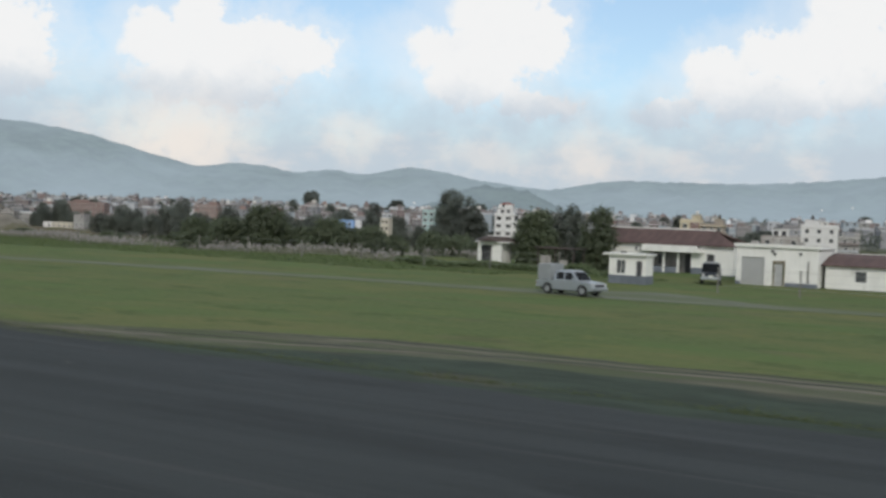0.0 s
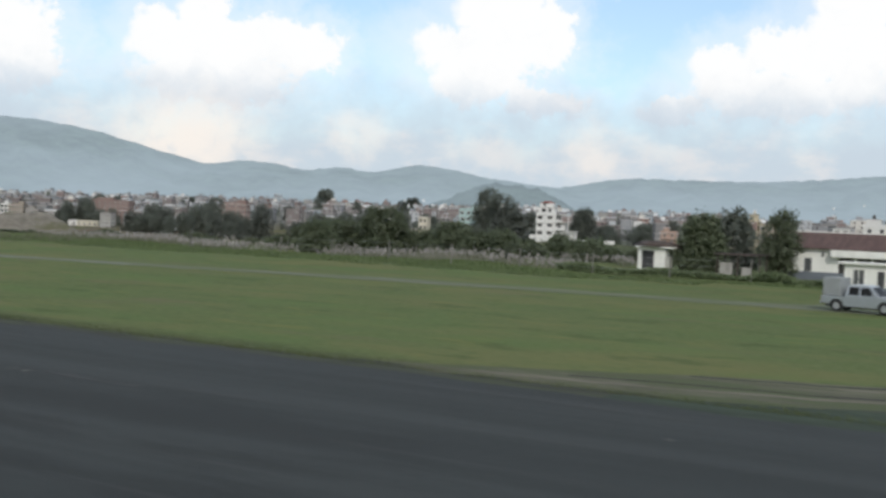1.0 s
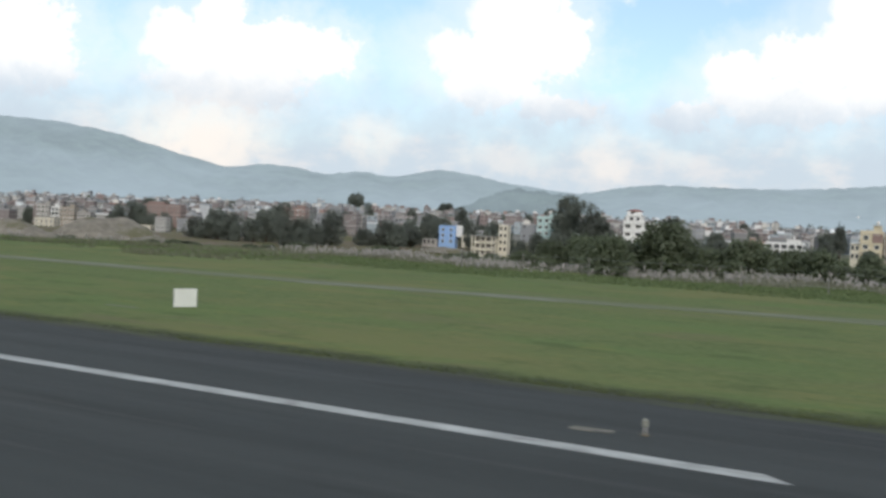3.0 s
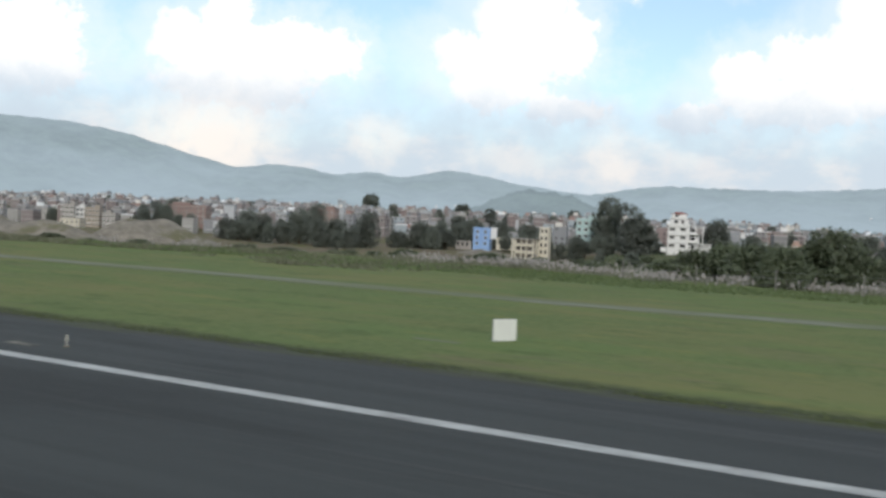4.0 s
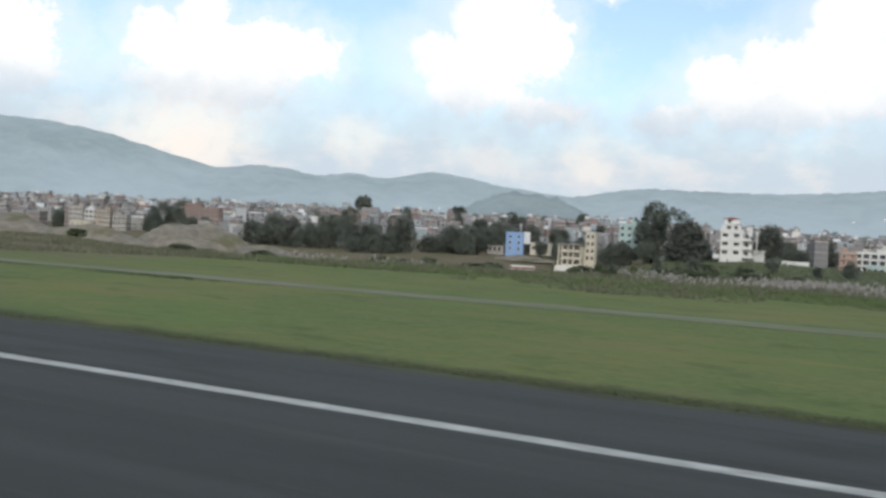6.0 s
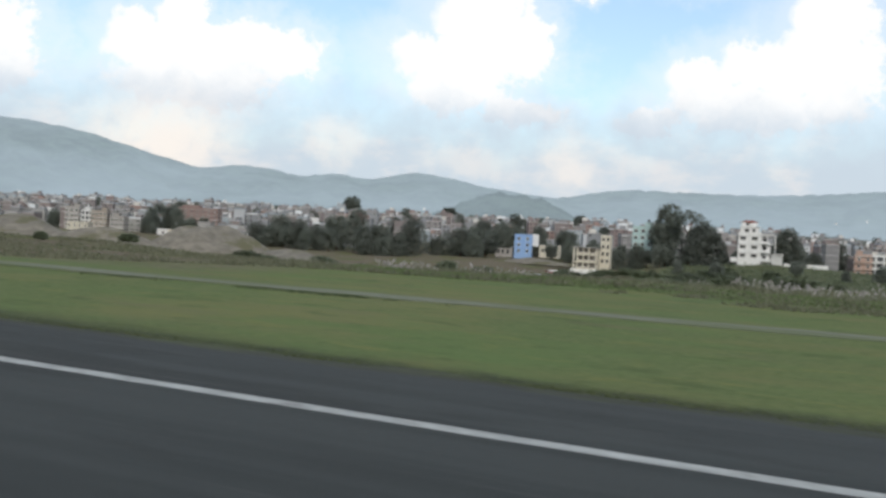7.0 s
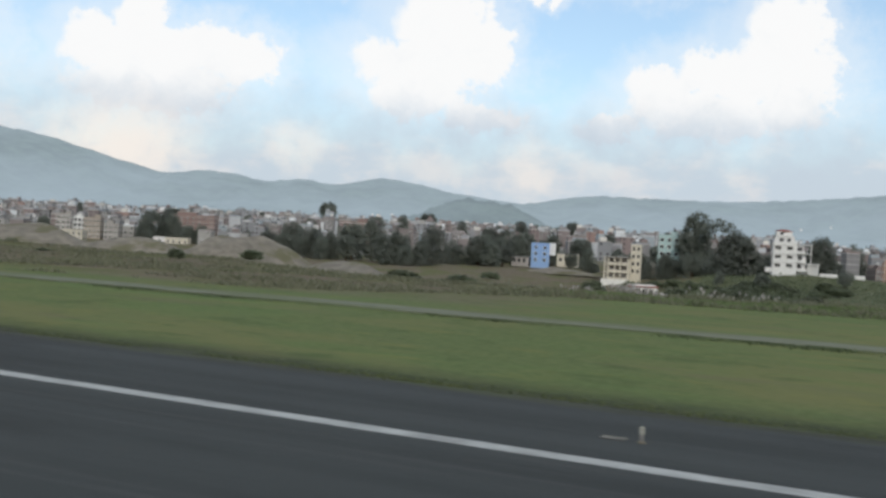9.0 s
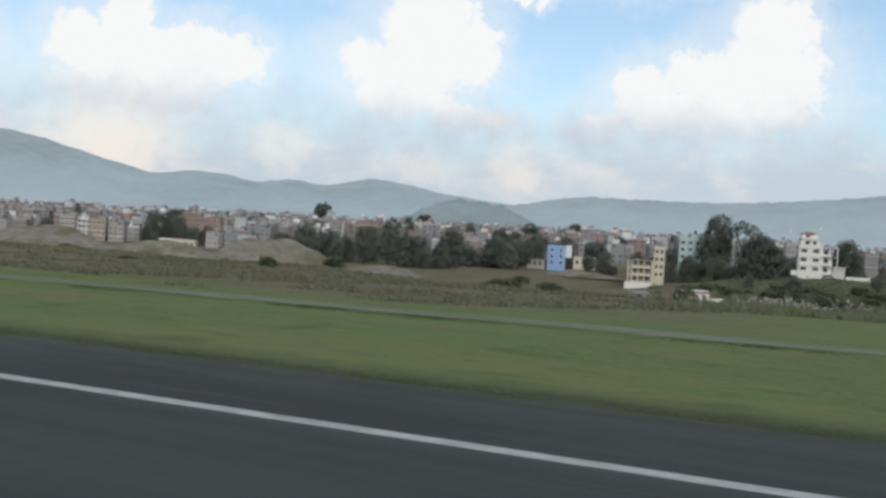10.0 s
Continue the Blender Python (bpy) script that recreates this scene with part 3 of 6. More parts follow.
def old_tracks():
    """A sandy apron where the edge line stops, with wheel ruts, and rank dark grass between it and the asphalt."""
    def upto(*pairs):
        xs, ys = zip(*pairs)
        return lambda x: float(np.interp(x, xs, ys)) + 0.14 * float(waves(x, 0 * x, 5, 21)) + 0.07 * float(waves(x, 0 * x, 1.9, 22))
    far = upto((-39, 29.2), (-36, 30.3), (-31.5, 32.4), (-27, 34.8), (-23, 36.1), (-18, 37.0), (-11, 36.9), (0, 38.2), (60, 42))
    low = upto((-39, 28.7), (-28.6, 28.7), (-25, 30.0), (-20, 32.2), (-16, 33.3), (-8, 33.2), (0, 33.4), (60, 34))
    band("sandy_apron", lambda x: min(low(x), far(x) - 0.05), far, -39, 60, 0.5, 0.05, M_RUT, "worn sandy ground beside the runway", "ground", top=-0.022)
    for near, wide, x0, x1, m, label in ((upto((-36, 29.4), (-29, 30.6), (-24, 32.0), (-17, 34.3), (-8.7, 35.2), (60, 38)), 0.55, -36, 60, M_SAND, "pale sandy wheel track"),
                                         (upto((-31, 31.9), (-27, 33.6), (-22, 34.9), (-11, 35.9), (60, 39)), 0.4, -31, 60, M_SAND, "pale sandy wheel track"),
                                         (upto((-31, 31.3), (-26, 32.5), (-22, 33.2), (-14, 35.2), (0, 36.6), (60, 39)), 0.25, -31, 60, M_SHOULDER, "dark wheel rut"),
                                         (upto((-28, 33.9), (-22, 35.7), (-11, 36.6), (0, 37.7), (60, 41)), 0.28, -28, 60, M_SHOULDER, "dark wheel rut")):
        band("dirt_track", lambda x: near(x), lambda x: near(x) + wide + 0.15 * float(waves(x, 0 * x, 3, 23)), x0, x1, 0.5, 0.05, m, label, "track", top=-0.018 if m is M_SAND else -0.014)
    band("rank_verge", lambda x: runway_edge(x) - 0.1, lambda x: max(low(x), runway_edge(x) - 0.05), -28.6, 60, 0.4, 0.05, M_LUSH, "dark lush grass between runway and sandy tracks", "grass", top=-0.010)


old_tracks()
band("turnout", lambda x: track_y(x) + 1.2, lambda x: track_y(x) + 1.3 + 6.2 * math.exp(-((x + 25) / 6.5) ** 2) + 0.4 * float(waves(x, 0 * x, 4, 16)), -40, -8, 0.8, 0.2, M_TRACK,
     "pale gravel turnout beside the service track", "track", top=0.006)
band("runway_shoulder", lambda x: runway_edge(x) - 0.15, lambda x: EDGE_Y + 1.15 + 0.35 * float(waves(x, 0 * x, 5, 17)) + 0.25 * float(waves(x, 0 * x, 1.7, 18)), -400, 100, 0.5, 0.1, M_SHOULDER,
     "dark gritty soil along the broken runway edge", "ground", top=-0.012)

# ---- hills ----


SKYLINE = ((40, 2.4), (60, 2.9), (80, 3.3), (91, 3.35), (95, 3.2), (97, 2.92), (99.5, 2.72), (102.5, 2.5), (106.2, 2.46), (109.5, 2.52), (111.6, 2.2), (113.3, 1.84),
           (115.4, 2.06), (117.2, 2.26), (119.2, 2.66), (120.7, 2.86), (121.8, 2.66), (123.1, 2.30), (125.2, 2.55), (126.8, 2.24), (128.3, 2.58), (130.0, 2.69),
           (131.2, 2.5), (132.2, 2.40), (134.0, 2.86), (135.6, 3.28), (136.8, 3.6), (138.2, 3.95), (139.6, 4.10), (141.2, 4.24), (143.7, 4.30), (150, 3.8), (170, 2.6), (200, 2.0))


def hill_elevation(a):
    """Elevation of the far skyline in degrees, over the azimuth in degrees."""
    az, el = zip(*SKYLINE)
    return sum(w * np.interp(a + d, az, el) for d, w in ((-0.55, 0.2), (-0.25, 0.2), (0.0, 0.2), (0.25, 0.2), (0.55, 0.2)))


def build_hills():
    cx, cy, r0 = -82.0, 0.0, 4780.0
    az = np.linspace(40, 200, 560)
    rr = np.linspace(0, 1, 20)
    ga, gr = np.meshgrid(az, rr)
    top = np.tan(np.radians(hill_elevation(ga))) * r0 + 4.6
    relief = np.array([[noise.fractal(Vector((a * 0.55, g * 2.2, 3.1)), 1.0, 2.1, 6) for a in az] for g in rr])
    crest = np.array([noise.fractal(Vector((a * 2.6, 7.7, 1.3)), 0.9, 2.0, 5) for a in az])
    z = top * (gr ** 0.8) + 40 * relief * np.sin(gr * math.pi) + (5.0 * crest)[None, :] * gr
    rad = r0 - 900 * (1 - gr)
    x, y = cx + rad * np.cos(np.radians(ga)), cy + rad * np.sin(np.radians(ga))
    data = bpy.data.meshes.new("hills")
    w = len(az)
    faces = [(r * w + c, r * w + c + 1, (r + 1) * w + c + 1, (r + 1) * w + c) for r in range(len(rr) - 1) for c in range(w - 1)]
    data.from_pydata(np.stack([x, y, z], -1).reshape(-1, 3).tolist(), [], faces)
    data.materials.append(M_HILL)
    data.polygons.foreach_set("use_smooth", [True] * len(data.polygons))
    tagged(new("backdrop_hills", data), "hazy blue-green wooded hills along the horizon", "hills", kind="structure")


def knoll(name, x, y, left, right, deep, height, seed, label, material=None):
    gx, gy = np.meshgrid(np.linspace(-2.2, 2.2, 120), np.linspace(-1.6, 1.6, 24))
    side = np.where(gx < 0, left, right)
    z = height * np.exp(-np.abs(gx) ** 2.4 * 0.8 - (gy ** 2) * 1.4) + height * 0.07 * waves(gx, gy, 0.62, seed + 5) * np.exp(-gx ** 2 * 0.8) + height * 0.035 * waves(gx, gy, 0.35, seed) + height * 0.04 * waves(gx, gy, 0.11, seed + 1) + height * 0.03 * waves(gx, gy, 0.03, seed + 2) - height * 0.12
    data = bpy.data.meshes.new(name)
    w = gx.shape[1]
    faces = [(r * w + c, r * w + c + 1, (r + 1) * w + c + 1, (r + 1) * w + c) for r in range(gx.shape[0] - 1) for c in range(w - 1)]
    turn = radians(28)
    px, py = gx * side, gy * deep
    data.from_pydata(np.stack([x + px * math.cos(turn) - py * math.sin(turn), y + px * math.sin(turn) + py * math.cos(turn), z + 20], -1).reshape(-1, 3).tolist(), [], faces)
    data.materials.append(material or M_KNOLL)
    data.polygons.foreach_set("use_smooth", [True] * len(data.polygons))
    tagged(new(name, data), label, "hill", kind="structure")


build_hills()
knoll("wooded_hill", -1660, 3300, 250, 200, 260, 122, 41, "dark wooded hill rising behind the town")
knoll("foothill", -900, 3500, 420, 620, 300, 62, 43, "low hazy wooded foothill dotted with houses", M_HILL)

# ---- trees and growth ----


def leaf_cloud(blobs, count, size, rng, flatten=1.0):
    """Corners of leaf clumps scattered over the outer parts of overlapping rounded masses."""
    blobs = np.array(blobs, float)
    vol = blobs[:, 3] * blobs[:, 4] * blobs[:, 5]
    pick = rng.choice(len(blobs), count, p=vol / vol.sum())
    b = blobs[pick]
    # twigs gather into boughs, which leaves gaps and an uneven rim
    bough = rng.normal(size=(len(blobs), 110, 3))
    bough /= np.linalg.norm(bough, axis=2, keepdims=True)
    bough *= rng.uniform(0.55, 1.05, (len(blobs), 110, 1))
    centre = b[:, :3] + bough[pick, rng.randint(0, 110, count)] * b[:, 3:6]
    centre += rng.normal(scale=0.11, size=(count, 3)) * b[:, 3:6]
    # the blades turn their faces outward and to the sky
    face = (centre - b[:, :3]) / b[:, 3:6] * 0.55 + np.array([0.0, 0.0, 0.75]) + rng.normal(scale=0.5, size=(count, 3))
    face /= np.linalg.norm(face, axis=1, keepdims=True)
    u = np.cross(face, rng.normal(size=(count, 3)))
    u /= np.linalg.norm(u, axis=1, keepdims=True)
    w = np.cross(face, u)
    s = size * rng.uniform(0.55, 1.3, (count, 1))
    return np.stack([centre - u * s, centre - w * s * 0.55, centre + u * s, centre + w * s * 0.55], 1)


def tree(name, label, at, height, blobs, leaves, size, material, seed, trunk_r=0.3, category="tree", group="", limbs=4):
    """Tapered trunk, limbs into each mass of the crown, and a crown of small leaf clumps."""
    rng = np.random.RandomState(seed)
    t = thing(name, label, category, at, 0, group)
    fork = max(0.6, min(b[2] - b[5] * 0.6 for b in blobs))
    bm = tube([(0, 0, -1.5), (0.05, 0, fork * 0.5), (0.02, 0.05, fork), (0, 0, height * 0.7)], [trunk_r * 1.3, trunk_r, trunk_r * 0.8, trunk_r * 0.25], 8)
    part("trunk", bm, M_BARK, t)
    for bx, by, bz, rx, ry, rz in blobs[1:limbs + 1]:
        part("limb", tube([(0, 0, fork * 0.8), (bx * 0.5, by * 0.5, (fork + bz) / 2), (bx, by, bz + rz * 0.3)], [trunk_r * 0.6, trunk_r * 0.35, trunk_r * 0.08], 6), M_BARK, t)
    crown = new("crown", quads_mesh("crown", leaf_cloud(blobs, leaves, size, rng), material))
    crown.parent = t
    return t


def z_at(x, y):
    return float(ground_z(x, y))


ROUND = [(0, 0, 0.62, 0.40, 0.40, 0.36), (-0.24, 0.05, 0.50, 0.25, 0.25, 0.24), (0.26, -0.05, 0.48, 0.24, 0.26, 0.24), (0.05, 0.2, 0.75, 0.26, 0.24, 0.22), (-0.1, -0.15, 0.72, 0.22, 0.22, 0.22)]
WIDE = [(0, 0, 0.55, 0.50, 0.45, 0.32), (-0.42, 0.1, 0.44, 0.34, 0.3, 0.28), (0.45, -0.1, 0.46, 0.32, 0.3, 0.28), (0.2, 0.1, 0.74, 0.30, 0.3, 0.22), (-0.22, 0, 0.70, 0.28, 0.3, 0.24)]
TALL = [(0, 0, 0.60, 0.18, 0.17, 0.32), (0.03, 0, 0.82, 0.14, 0.13, 0.17), (-0.04, 0.02, 0.36, 0.18, 0.17, 0.26), (0.07, 0.03, 0.50, 0.14, 0.13, 0.22), (0.0, 0.0, 0.16, 0.16, 0.16, 0.18)]
MASS = [(0, 0, 0.50, 0.46, 0.42, 0.42), (-0.36, 0.08, 0.34, 0.32, 0.3, 0.32), (0.38, -0.06, 0.36, 0.32, 0.3, 0.33), (0.14, 0.08, 0.72, 0.30, 0.28, 0.24), (-0.18, -0.05, 0.66, 0.28, 0.28, 0.26), (0.05, -0.2, 0.16, 0.5, 0.3, 0.18)]
UMBRELLA = [(0, 0, 0.86, 0.36, 0.32, 0.11), (-0.26, 0, 0.78, 0.2, 0.2, 0.10), (0.28, 0.05, 0.78, 0.22, 0.2, 0.10), (0.05, 0, 0.6, 0.1, 0.1, 0.14)]


def scaled(shape, height, wide=1.0):
    return [(x * height * wide, y * height * wide, z * height, a * height * wide, b * height * wide, c * height) for x, y, z, a, b, c in shape]


def planted(shape, x, y, height, wide, label, leaves, size, material, seed, base=None, name="tree", category="tree", group="", limbs=4):
    z = z_at(x, y) if base is None else base
    return tree(name, label, (x, y, z), height, scaled(shape, height, wide), leaves, size, material, seed, height * 0.025, category, group, limbs)


# landmark trees in the valley
planted(TALL, -266.0, 472, 29.6, 1.25, "tall dark columnar tree standing above the others", 11000, 0.55, M_LEAF, 1)
planted(MASS, -243.8, 452, 18.2, 0.84, "dark broad-crowned tree in the valley", 11000, 0.55, M_LEAF, 2)
planted(UMBRELLA, -252.5, 462, 25.0, 0.66, "thin spreading tree with a flat open crown", 1500, 0.45, M_LEAF, 3)
planted(MASS, -212, 466, 16.8, 0.62, "dark round tree beside the white building", 6000, 0.5, M_LEAF, 4)

# the dark belt of trees behind the earth banks: six kinds, then copies
rng = random.Random(11)
belt_kinds = [planted(shape, x, y, hh, wide, "dark green tree in a dense belt", 5200, 0.52, M_LEAF, 20 + k, group="tree belt", limbs=2)
              for k, (shape, x, y, hh, wide) in enumerate(((MASS, -452, 432, 17, 0.75), (MASS, -436, 425, 15, 0.8), (ROUND, -420, 436, 18, 0.9),
                                                           (TALL, -404, 428, 21, 1.4), (MASS, -388, 424, 15, 0.8), (MASS, -374, 430, 19, 0.65)))]


def copies(kinds, spots, low=0.8, high=1.15, spread=(0.95, 1.1)):
    for x, y, s in spots:
        if abs((x + 168) / y + 0.25) < 0.085 and y < 330:
            continue                    # the open gap before the pavilion
        if -212 < x < -146 and 430 < y < 560:
            continue                    # the open slope below the white houses
        kind = rng.choice(kinds)
        s *= rng.uniform(low, high)
        wide = rng.uniform(*spread)
        copy_thing(kind, pose(x, y, z_at(x, y) - 0.2, 0, 0, rng.uniform(0, 360)) @ Matrix.Diagonal((s * wide, s * wide, s * rng.uniform(0.85, 1.1), 1)))


copies(belt_kinds, [(-460 + 7.5 * k + rng.uniform(-3, 3), 412 + rng.uniform(-4, 26), 0.78) for k in range(13)], 0.8, 1.1)
copies(belt_kinds, [(-386 + 6.5 * k, 482 + rng.uniform(-8, 8), 0.85) for k in range(4)])
copies(belt_kinds, [(-628 + 8 * k, 522 + rng.uniform(-6, 6), 0.85) for k in range(5)])
copies(belt_kinds, [(-800 + 60 * k + rng.uniform(-20, 20), rng.uniform(500, 560), 0.7) for k in range(4)])
copies(belt_kinds, [(-560 + 40 * k + rng.uniform(-15, 15), rng.uniform(560, 700), 0.8) for k in range(9)])
copies(belt_kinds, [(rng.uniform(-1100, -120), rng.uniform(560, 960), 0.75) for k in range(60)], 0.6, 1.2)
planted(ROUND, -1126, 1505, 33.5, 1.05, "great dark domed tree on the skyline above the town", 5200, 1.25, M_LEAF, 71)
planted(WIDE, -880, 1393, 22.5, 0.95, "broad dark flat-topped tree on the skyline", 4200, 1.1, M_LEAF, 72)
copies(belt_kinds, [(-274, 456, 0.7), (-262, 452, 0.6), (-300, 470, 0.7)], 0.9, 1.1)
copies(belt_kinds, [(-250 + 33 * k + rng.uniform(-8, 8), rng.uniform(430, 520), 0.55) for k in range(8)], 0.7, 1.1)
copies(belt_kinds, [(-232 + 18 * k + rng.uniform(-8, 8), rng.uniform(350, 410), 0.38) for k in range(5)], 0.7, 1.1)

copies(belt_kinds, [(-677, 583, 0.95), (-668, 580, 1.05), (-658, 584, 1.05), (-648, 588, 0.9), (-372, 530, 0.9), (-384, 536, 0.95), (-359, 541, 0.9), (-398, 540, 0.9), (-345, 548, 0.85)], 0.95, 1.05)
copies(belt_kinds, [(-366, 491, 0.72), (-371, 496, 0.85), (-377, 502, 0.9), (-384, 497, 0.85)], 0.9, 1.1)
copies(belt_kinds, [(-269, 455, 0.42), (-275, 459, 0.5), (-283, 458, 0.46), (-291, 461, 0.5), (-297, 468, 0.55), (-330, 492, 0.5), (-323, 497, 0.6)], 0.9, 1.1)
copies(belt_kinds, [(-691, 512, 0.75), (-700, 508, 0.8), (-707, 515, 0.7), (-682, 508, 0.8), (-590, 520, 0.8), (-583, 524, 0.75), (-612, 508, 0.6)], 0.9, 1.1)

# thickets on the edge of the airfield
planted(MASS, -94.0, 117, 6.7, 0.95, "bushy green tree at the edge of the scrub", 11000, 0.19, M_LEAF_GREEN, 51, -0.4)
planted(MASS, -86.0, 121, 5.8, 0.95, "low spreading green tree in the scrub", 9000, 0.19, M_LEAF_GREEN, 52, -1.0)
planted(MASS, -103.5, 119, 4.6, 1.0, "low spreading green bush in the scrub", 6000, 0.16, M_LEAF_GREEN, 53, -0.4, "bush", "bush")
planted(MASS, -111, 121, 2.0, 1.6, "low spreading green bush in the scrub", 4000, 0.22, M_LEAF_GREEN, 58, -0.5, "bush", "bush")
planted(MASS, -96.5, 106, 4.4, 1.0, "rounded green bush in tall dry grass", 6000, 0.15, M_LEAF_GREEN, 54, -0.2, "bush", "bush")
planted(MASS, -50.7, 111, 6.7, 0.66, "large dark bushy tree beside the airfield huts", 12000, 0.18, M_LEAF_GREEN, 55, -0.2)
planted(MASS, -48.6, 115, 7.3, 0.66, "large dark bushy tree beside the airfield huts", 11000, 0.18, M_LEAF, 56, -0.2)
planted(TALL, -42.0, 108.0, 7.2, 1.35, "dense upright conifer-like tree by the white building", 8000, 0.15, M_LEAF_GREEN, 57, -0.2)

planted(MASS, -132.5, 398, 8.5, 0.5, "dark upright tree beside a pale yellow house", 4500, 0.4, M_LEAF, 64)
planted(ROUND, -131.5, 420, 15.0, 0.36, "tall narrow tree with a small dark domed crown", 3000, 0.4, M_LEAF, 65)
planted(ROUND, -112.5, 366, 6.5, 0.85, "dark bushy tree before a pale yellow house", 3000, 0.35, M_LEAF, 66)
bush_kinds = [planted(ROUND, -203, 150, 3.4, 1.2, "dark low bush on the slope", 1500, 0.24, M_LEAF_GREEN, 61, None, "bush", "bush", "scrub bushes", 0),
              planted(WIDE, -186, 158, 3.0, 1.1, "dark low bush on the slope", 1500, 0.24, M_LEAF_GREEN, 62, None, "bush", "bush", "scrub bushes", 0),
              planted(WIDE, -70, 128, 3.2, 1.2, "dark low bush on the slope", 1500, 0.24, M_LEAF_GREEN, 63, None, "bush", "bush", "scrub bushes", 0)]
thicket_kinds = [planted(MASS, -99.5, 122, 4.6, 0.9, "dense green thicket bush behind tall grass", 4200, 0.19, M_LEAF_GREEN, 67, -0.5, "bush", "bush", "thicket bushes", 2),
                 planted(WIDE, -81.0, 121, 3.9, 0.9, "dense green thicket bush behind tall grass", 3600, 0.19, M_LEAF_GREEN, 68, -0.6, "bush", "bush", "thicket bushes", 2)]
copies(thicket_kinds, [(-114 + 3.3 * k, 121 + rng.uniform(-2.5, 3.5), 0.80 + 0.30 * math.exp(-((k - 5) / 3) ** 2)) for k in range(12)], 0.85, 1.15, (1.1, 1.4))
copies(thicket_kinds, [(-77 + 3.0 * k, 124 + rng.uniform(-2.5, 3.5), 0.80 - 0.06 * k) for k in range(6)], 0.85, 1.15, (1.2, 1.6))
copies(bush_kinds, [(-104 + 3.6 * k, 117 + rng.uniform(-2, 3), 0.75) for k in range(10)], 0.8, 1.2)
copies(bush_kinds, [(rng.uniform(-250, -112), rng.uniform(112, 200), 0.75) for k in range(55)], 0.4, 1.0, (1.3, 2.4))
valley = [(rng.uniform(-290, -110), rng.uniform(200, 420), 0.9) for k in range(120)]
copies(bush_kinds, [v for v in valley if (v[0] + 168) / v[1] > -0.25 and v[0] < -188], 0.5, 1.3, (1.4, 2.6))
copies(bush_kinds, [(-234, 205, 1.1), (-237, 211, 0.9), (-300, 330, 1.0), (-262, 300, 0.8)], 0.9, 1.1, (1.4, 2.0))
copies(belt_kinds, [(rng.uniform(-340, -95), rng.uniform(455, 560), 0.5) for k in range(34)], 0.6, 1.2, (0.9, 1.3))
copies(bush_kinds, [(rng.uniform(-420, -230), rng.uniform(84, 200), 0.45) for k in range(40)], 0.4, 1.2, (1.2, 2.2))


def reeds():
    """Tall dry plumed grass along the far edge of the airfield."""
    r = np.random.RandomState(71)
    n = 30000
    x = r.uniform(-215, -60, n)
    y = 99 + r.gamma(2.0, 7.5, n) + 6 * waves(x, 0 * x, 45, 72)
    keep = (waves(x, y * 2, 27, 73) + 0.6 * waves(x, y, 9, 75) > 0.02 + 0.62 * smooth01((-x - 110) / 60)) & (y > 94)
    x, y = x[keep], y[keep]
    n = len(x)
    z = ground_z(x, y)
    hgt = r.uniform(0.2, 0.95, n) * (0.75 + 0.3 * waves(x, y, 22, 74) + 0.25 * waves(x, y, 7, 76))
    lean = r.normal(scale=0.34, size=(n, 2))
    base = np.stack([x, y, z], 1)
    tip = base + np.stack([lean[:, 0], lean[:, 1], hgt], 1)
    wide = np.stack([r.uniform(0.02, 0.05, n), r.normal(scale=0.02, size=n), 0 * x], 1)
    blades = np.stack([base - wide, base + wide, tip + wide * 0.4, tip - wide * 0.4], 1)
    a = tip + wide * 0
    pl = np.stack([r.uniform(0.07, 0.16, n), r.normal(scale=0.05, size=n), 0 * x], 1)
    up = np.stack([lean[:, 0] * 0.4, lean[:, 1] * 0.4, r.uniform(0.28, 0.6, n)], 1)
    plumes = np.stack([a - pl * 0.3, a - pl + up * 0.5, a + up, a + pl + up * 0.5], 1)
    some = r.uniform(size=n) < 0.30 + 0.35 * waves(x, y, 30, 77) - 0.28 * smooth01((-x - 115) / 35)
    tagged(new("reed_blades", quads_mesh("reed_blades", blades, M_REED)), "tall dry grass stems edging the airfield", "tall grass", kind="stuff")
    tagged(new("reed_plumes", quads_mesh("reed_plumes", plumes[some], M_PLUME)), "pale pinkish-grey feathery plumes of tall grass", "tall grass", kind="stuff")


def verge_grass():
    """Blades that break the rim of the asphalt and roughen the verge."""
    r = np.random.RandomState(81)
    n = 46000
    x = r.uniform(-270, 40, n)
    rim = r.uniform(size=n) < 0.7
    y = np.where(rim, EDGE_Y + 0.75 + np.abs(r.normal(scale=0.42, size=n)), EDGE_Y + 0.9 + 1.6 * r.uniform(size=n))
    hgt = np.where(rim, r.uniform(0.015, 0.06, n), r.uniform(0.012, 0.04, n)) * (1 + 0.5 * waves(x, y, 6, 82))
    base = np.stack([x, y, 0 * x - 0.03], 1)
    tip = base + np.stack([r.normal(scale=0.07, size=n), r.normal(scale=0.07, size=n), np.abs(hgt)], 1)
    wide = np.stack([r.uniform(0.01, 0.035, n), r.normal(scale=0.01, size=n), 0 * x], 1)
    blades = np.stack([base - wide, base + wide, tip + wide * 0.3, tip - wide * 0.3], 1)
    tagged(new("verge_grass", quads_mesh("verge_grass", blades, M_BLADE)), "rough grass blades along the runway edge", "grass", kind="stuff")


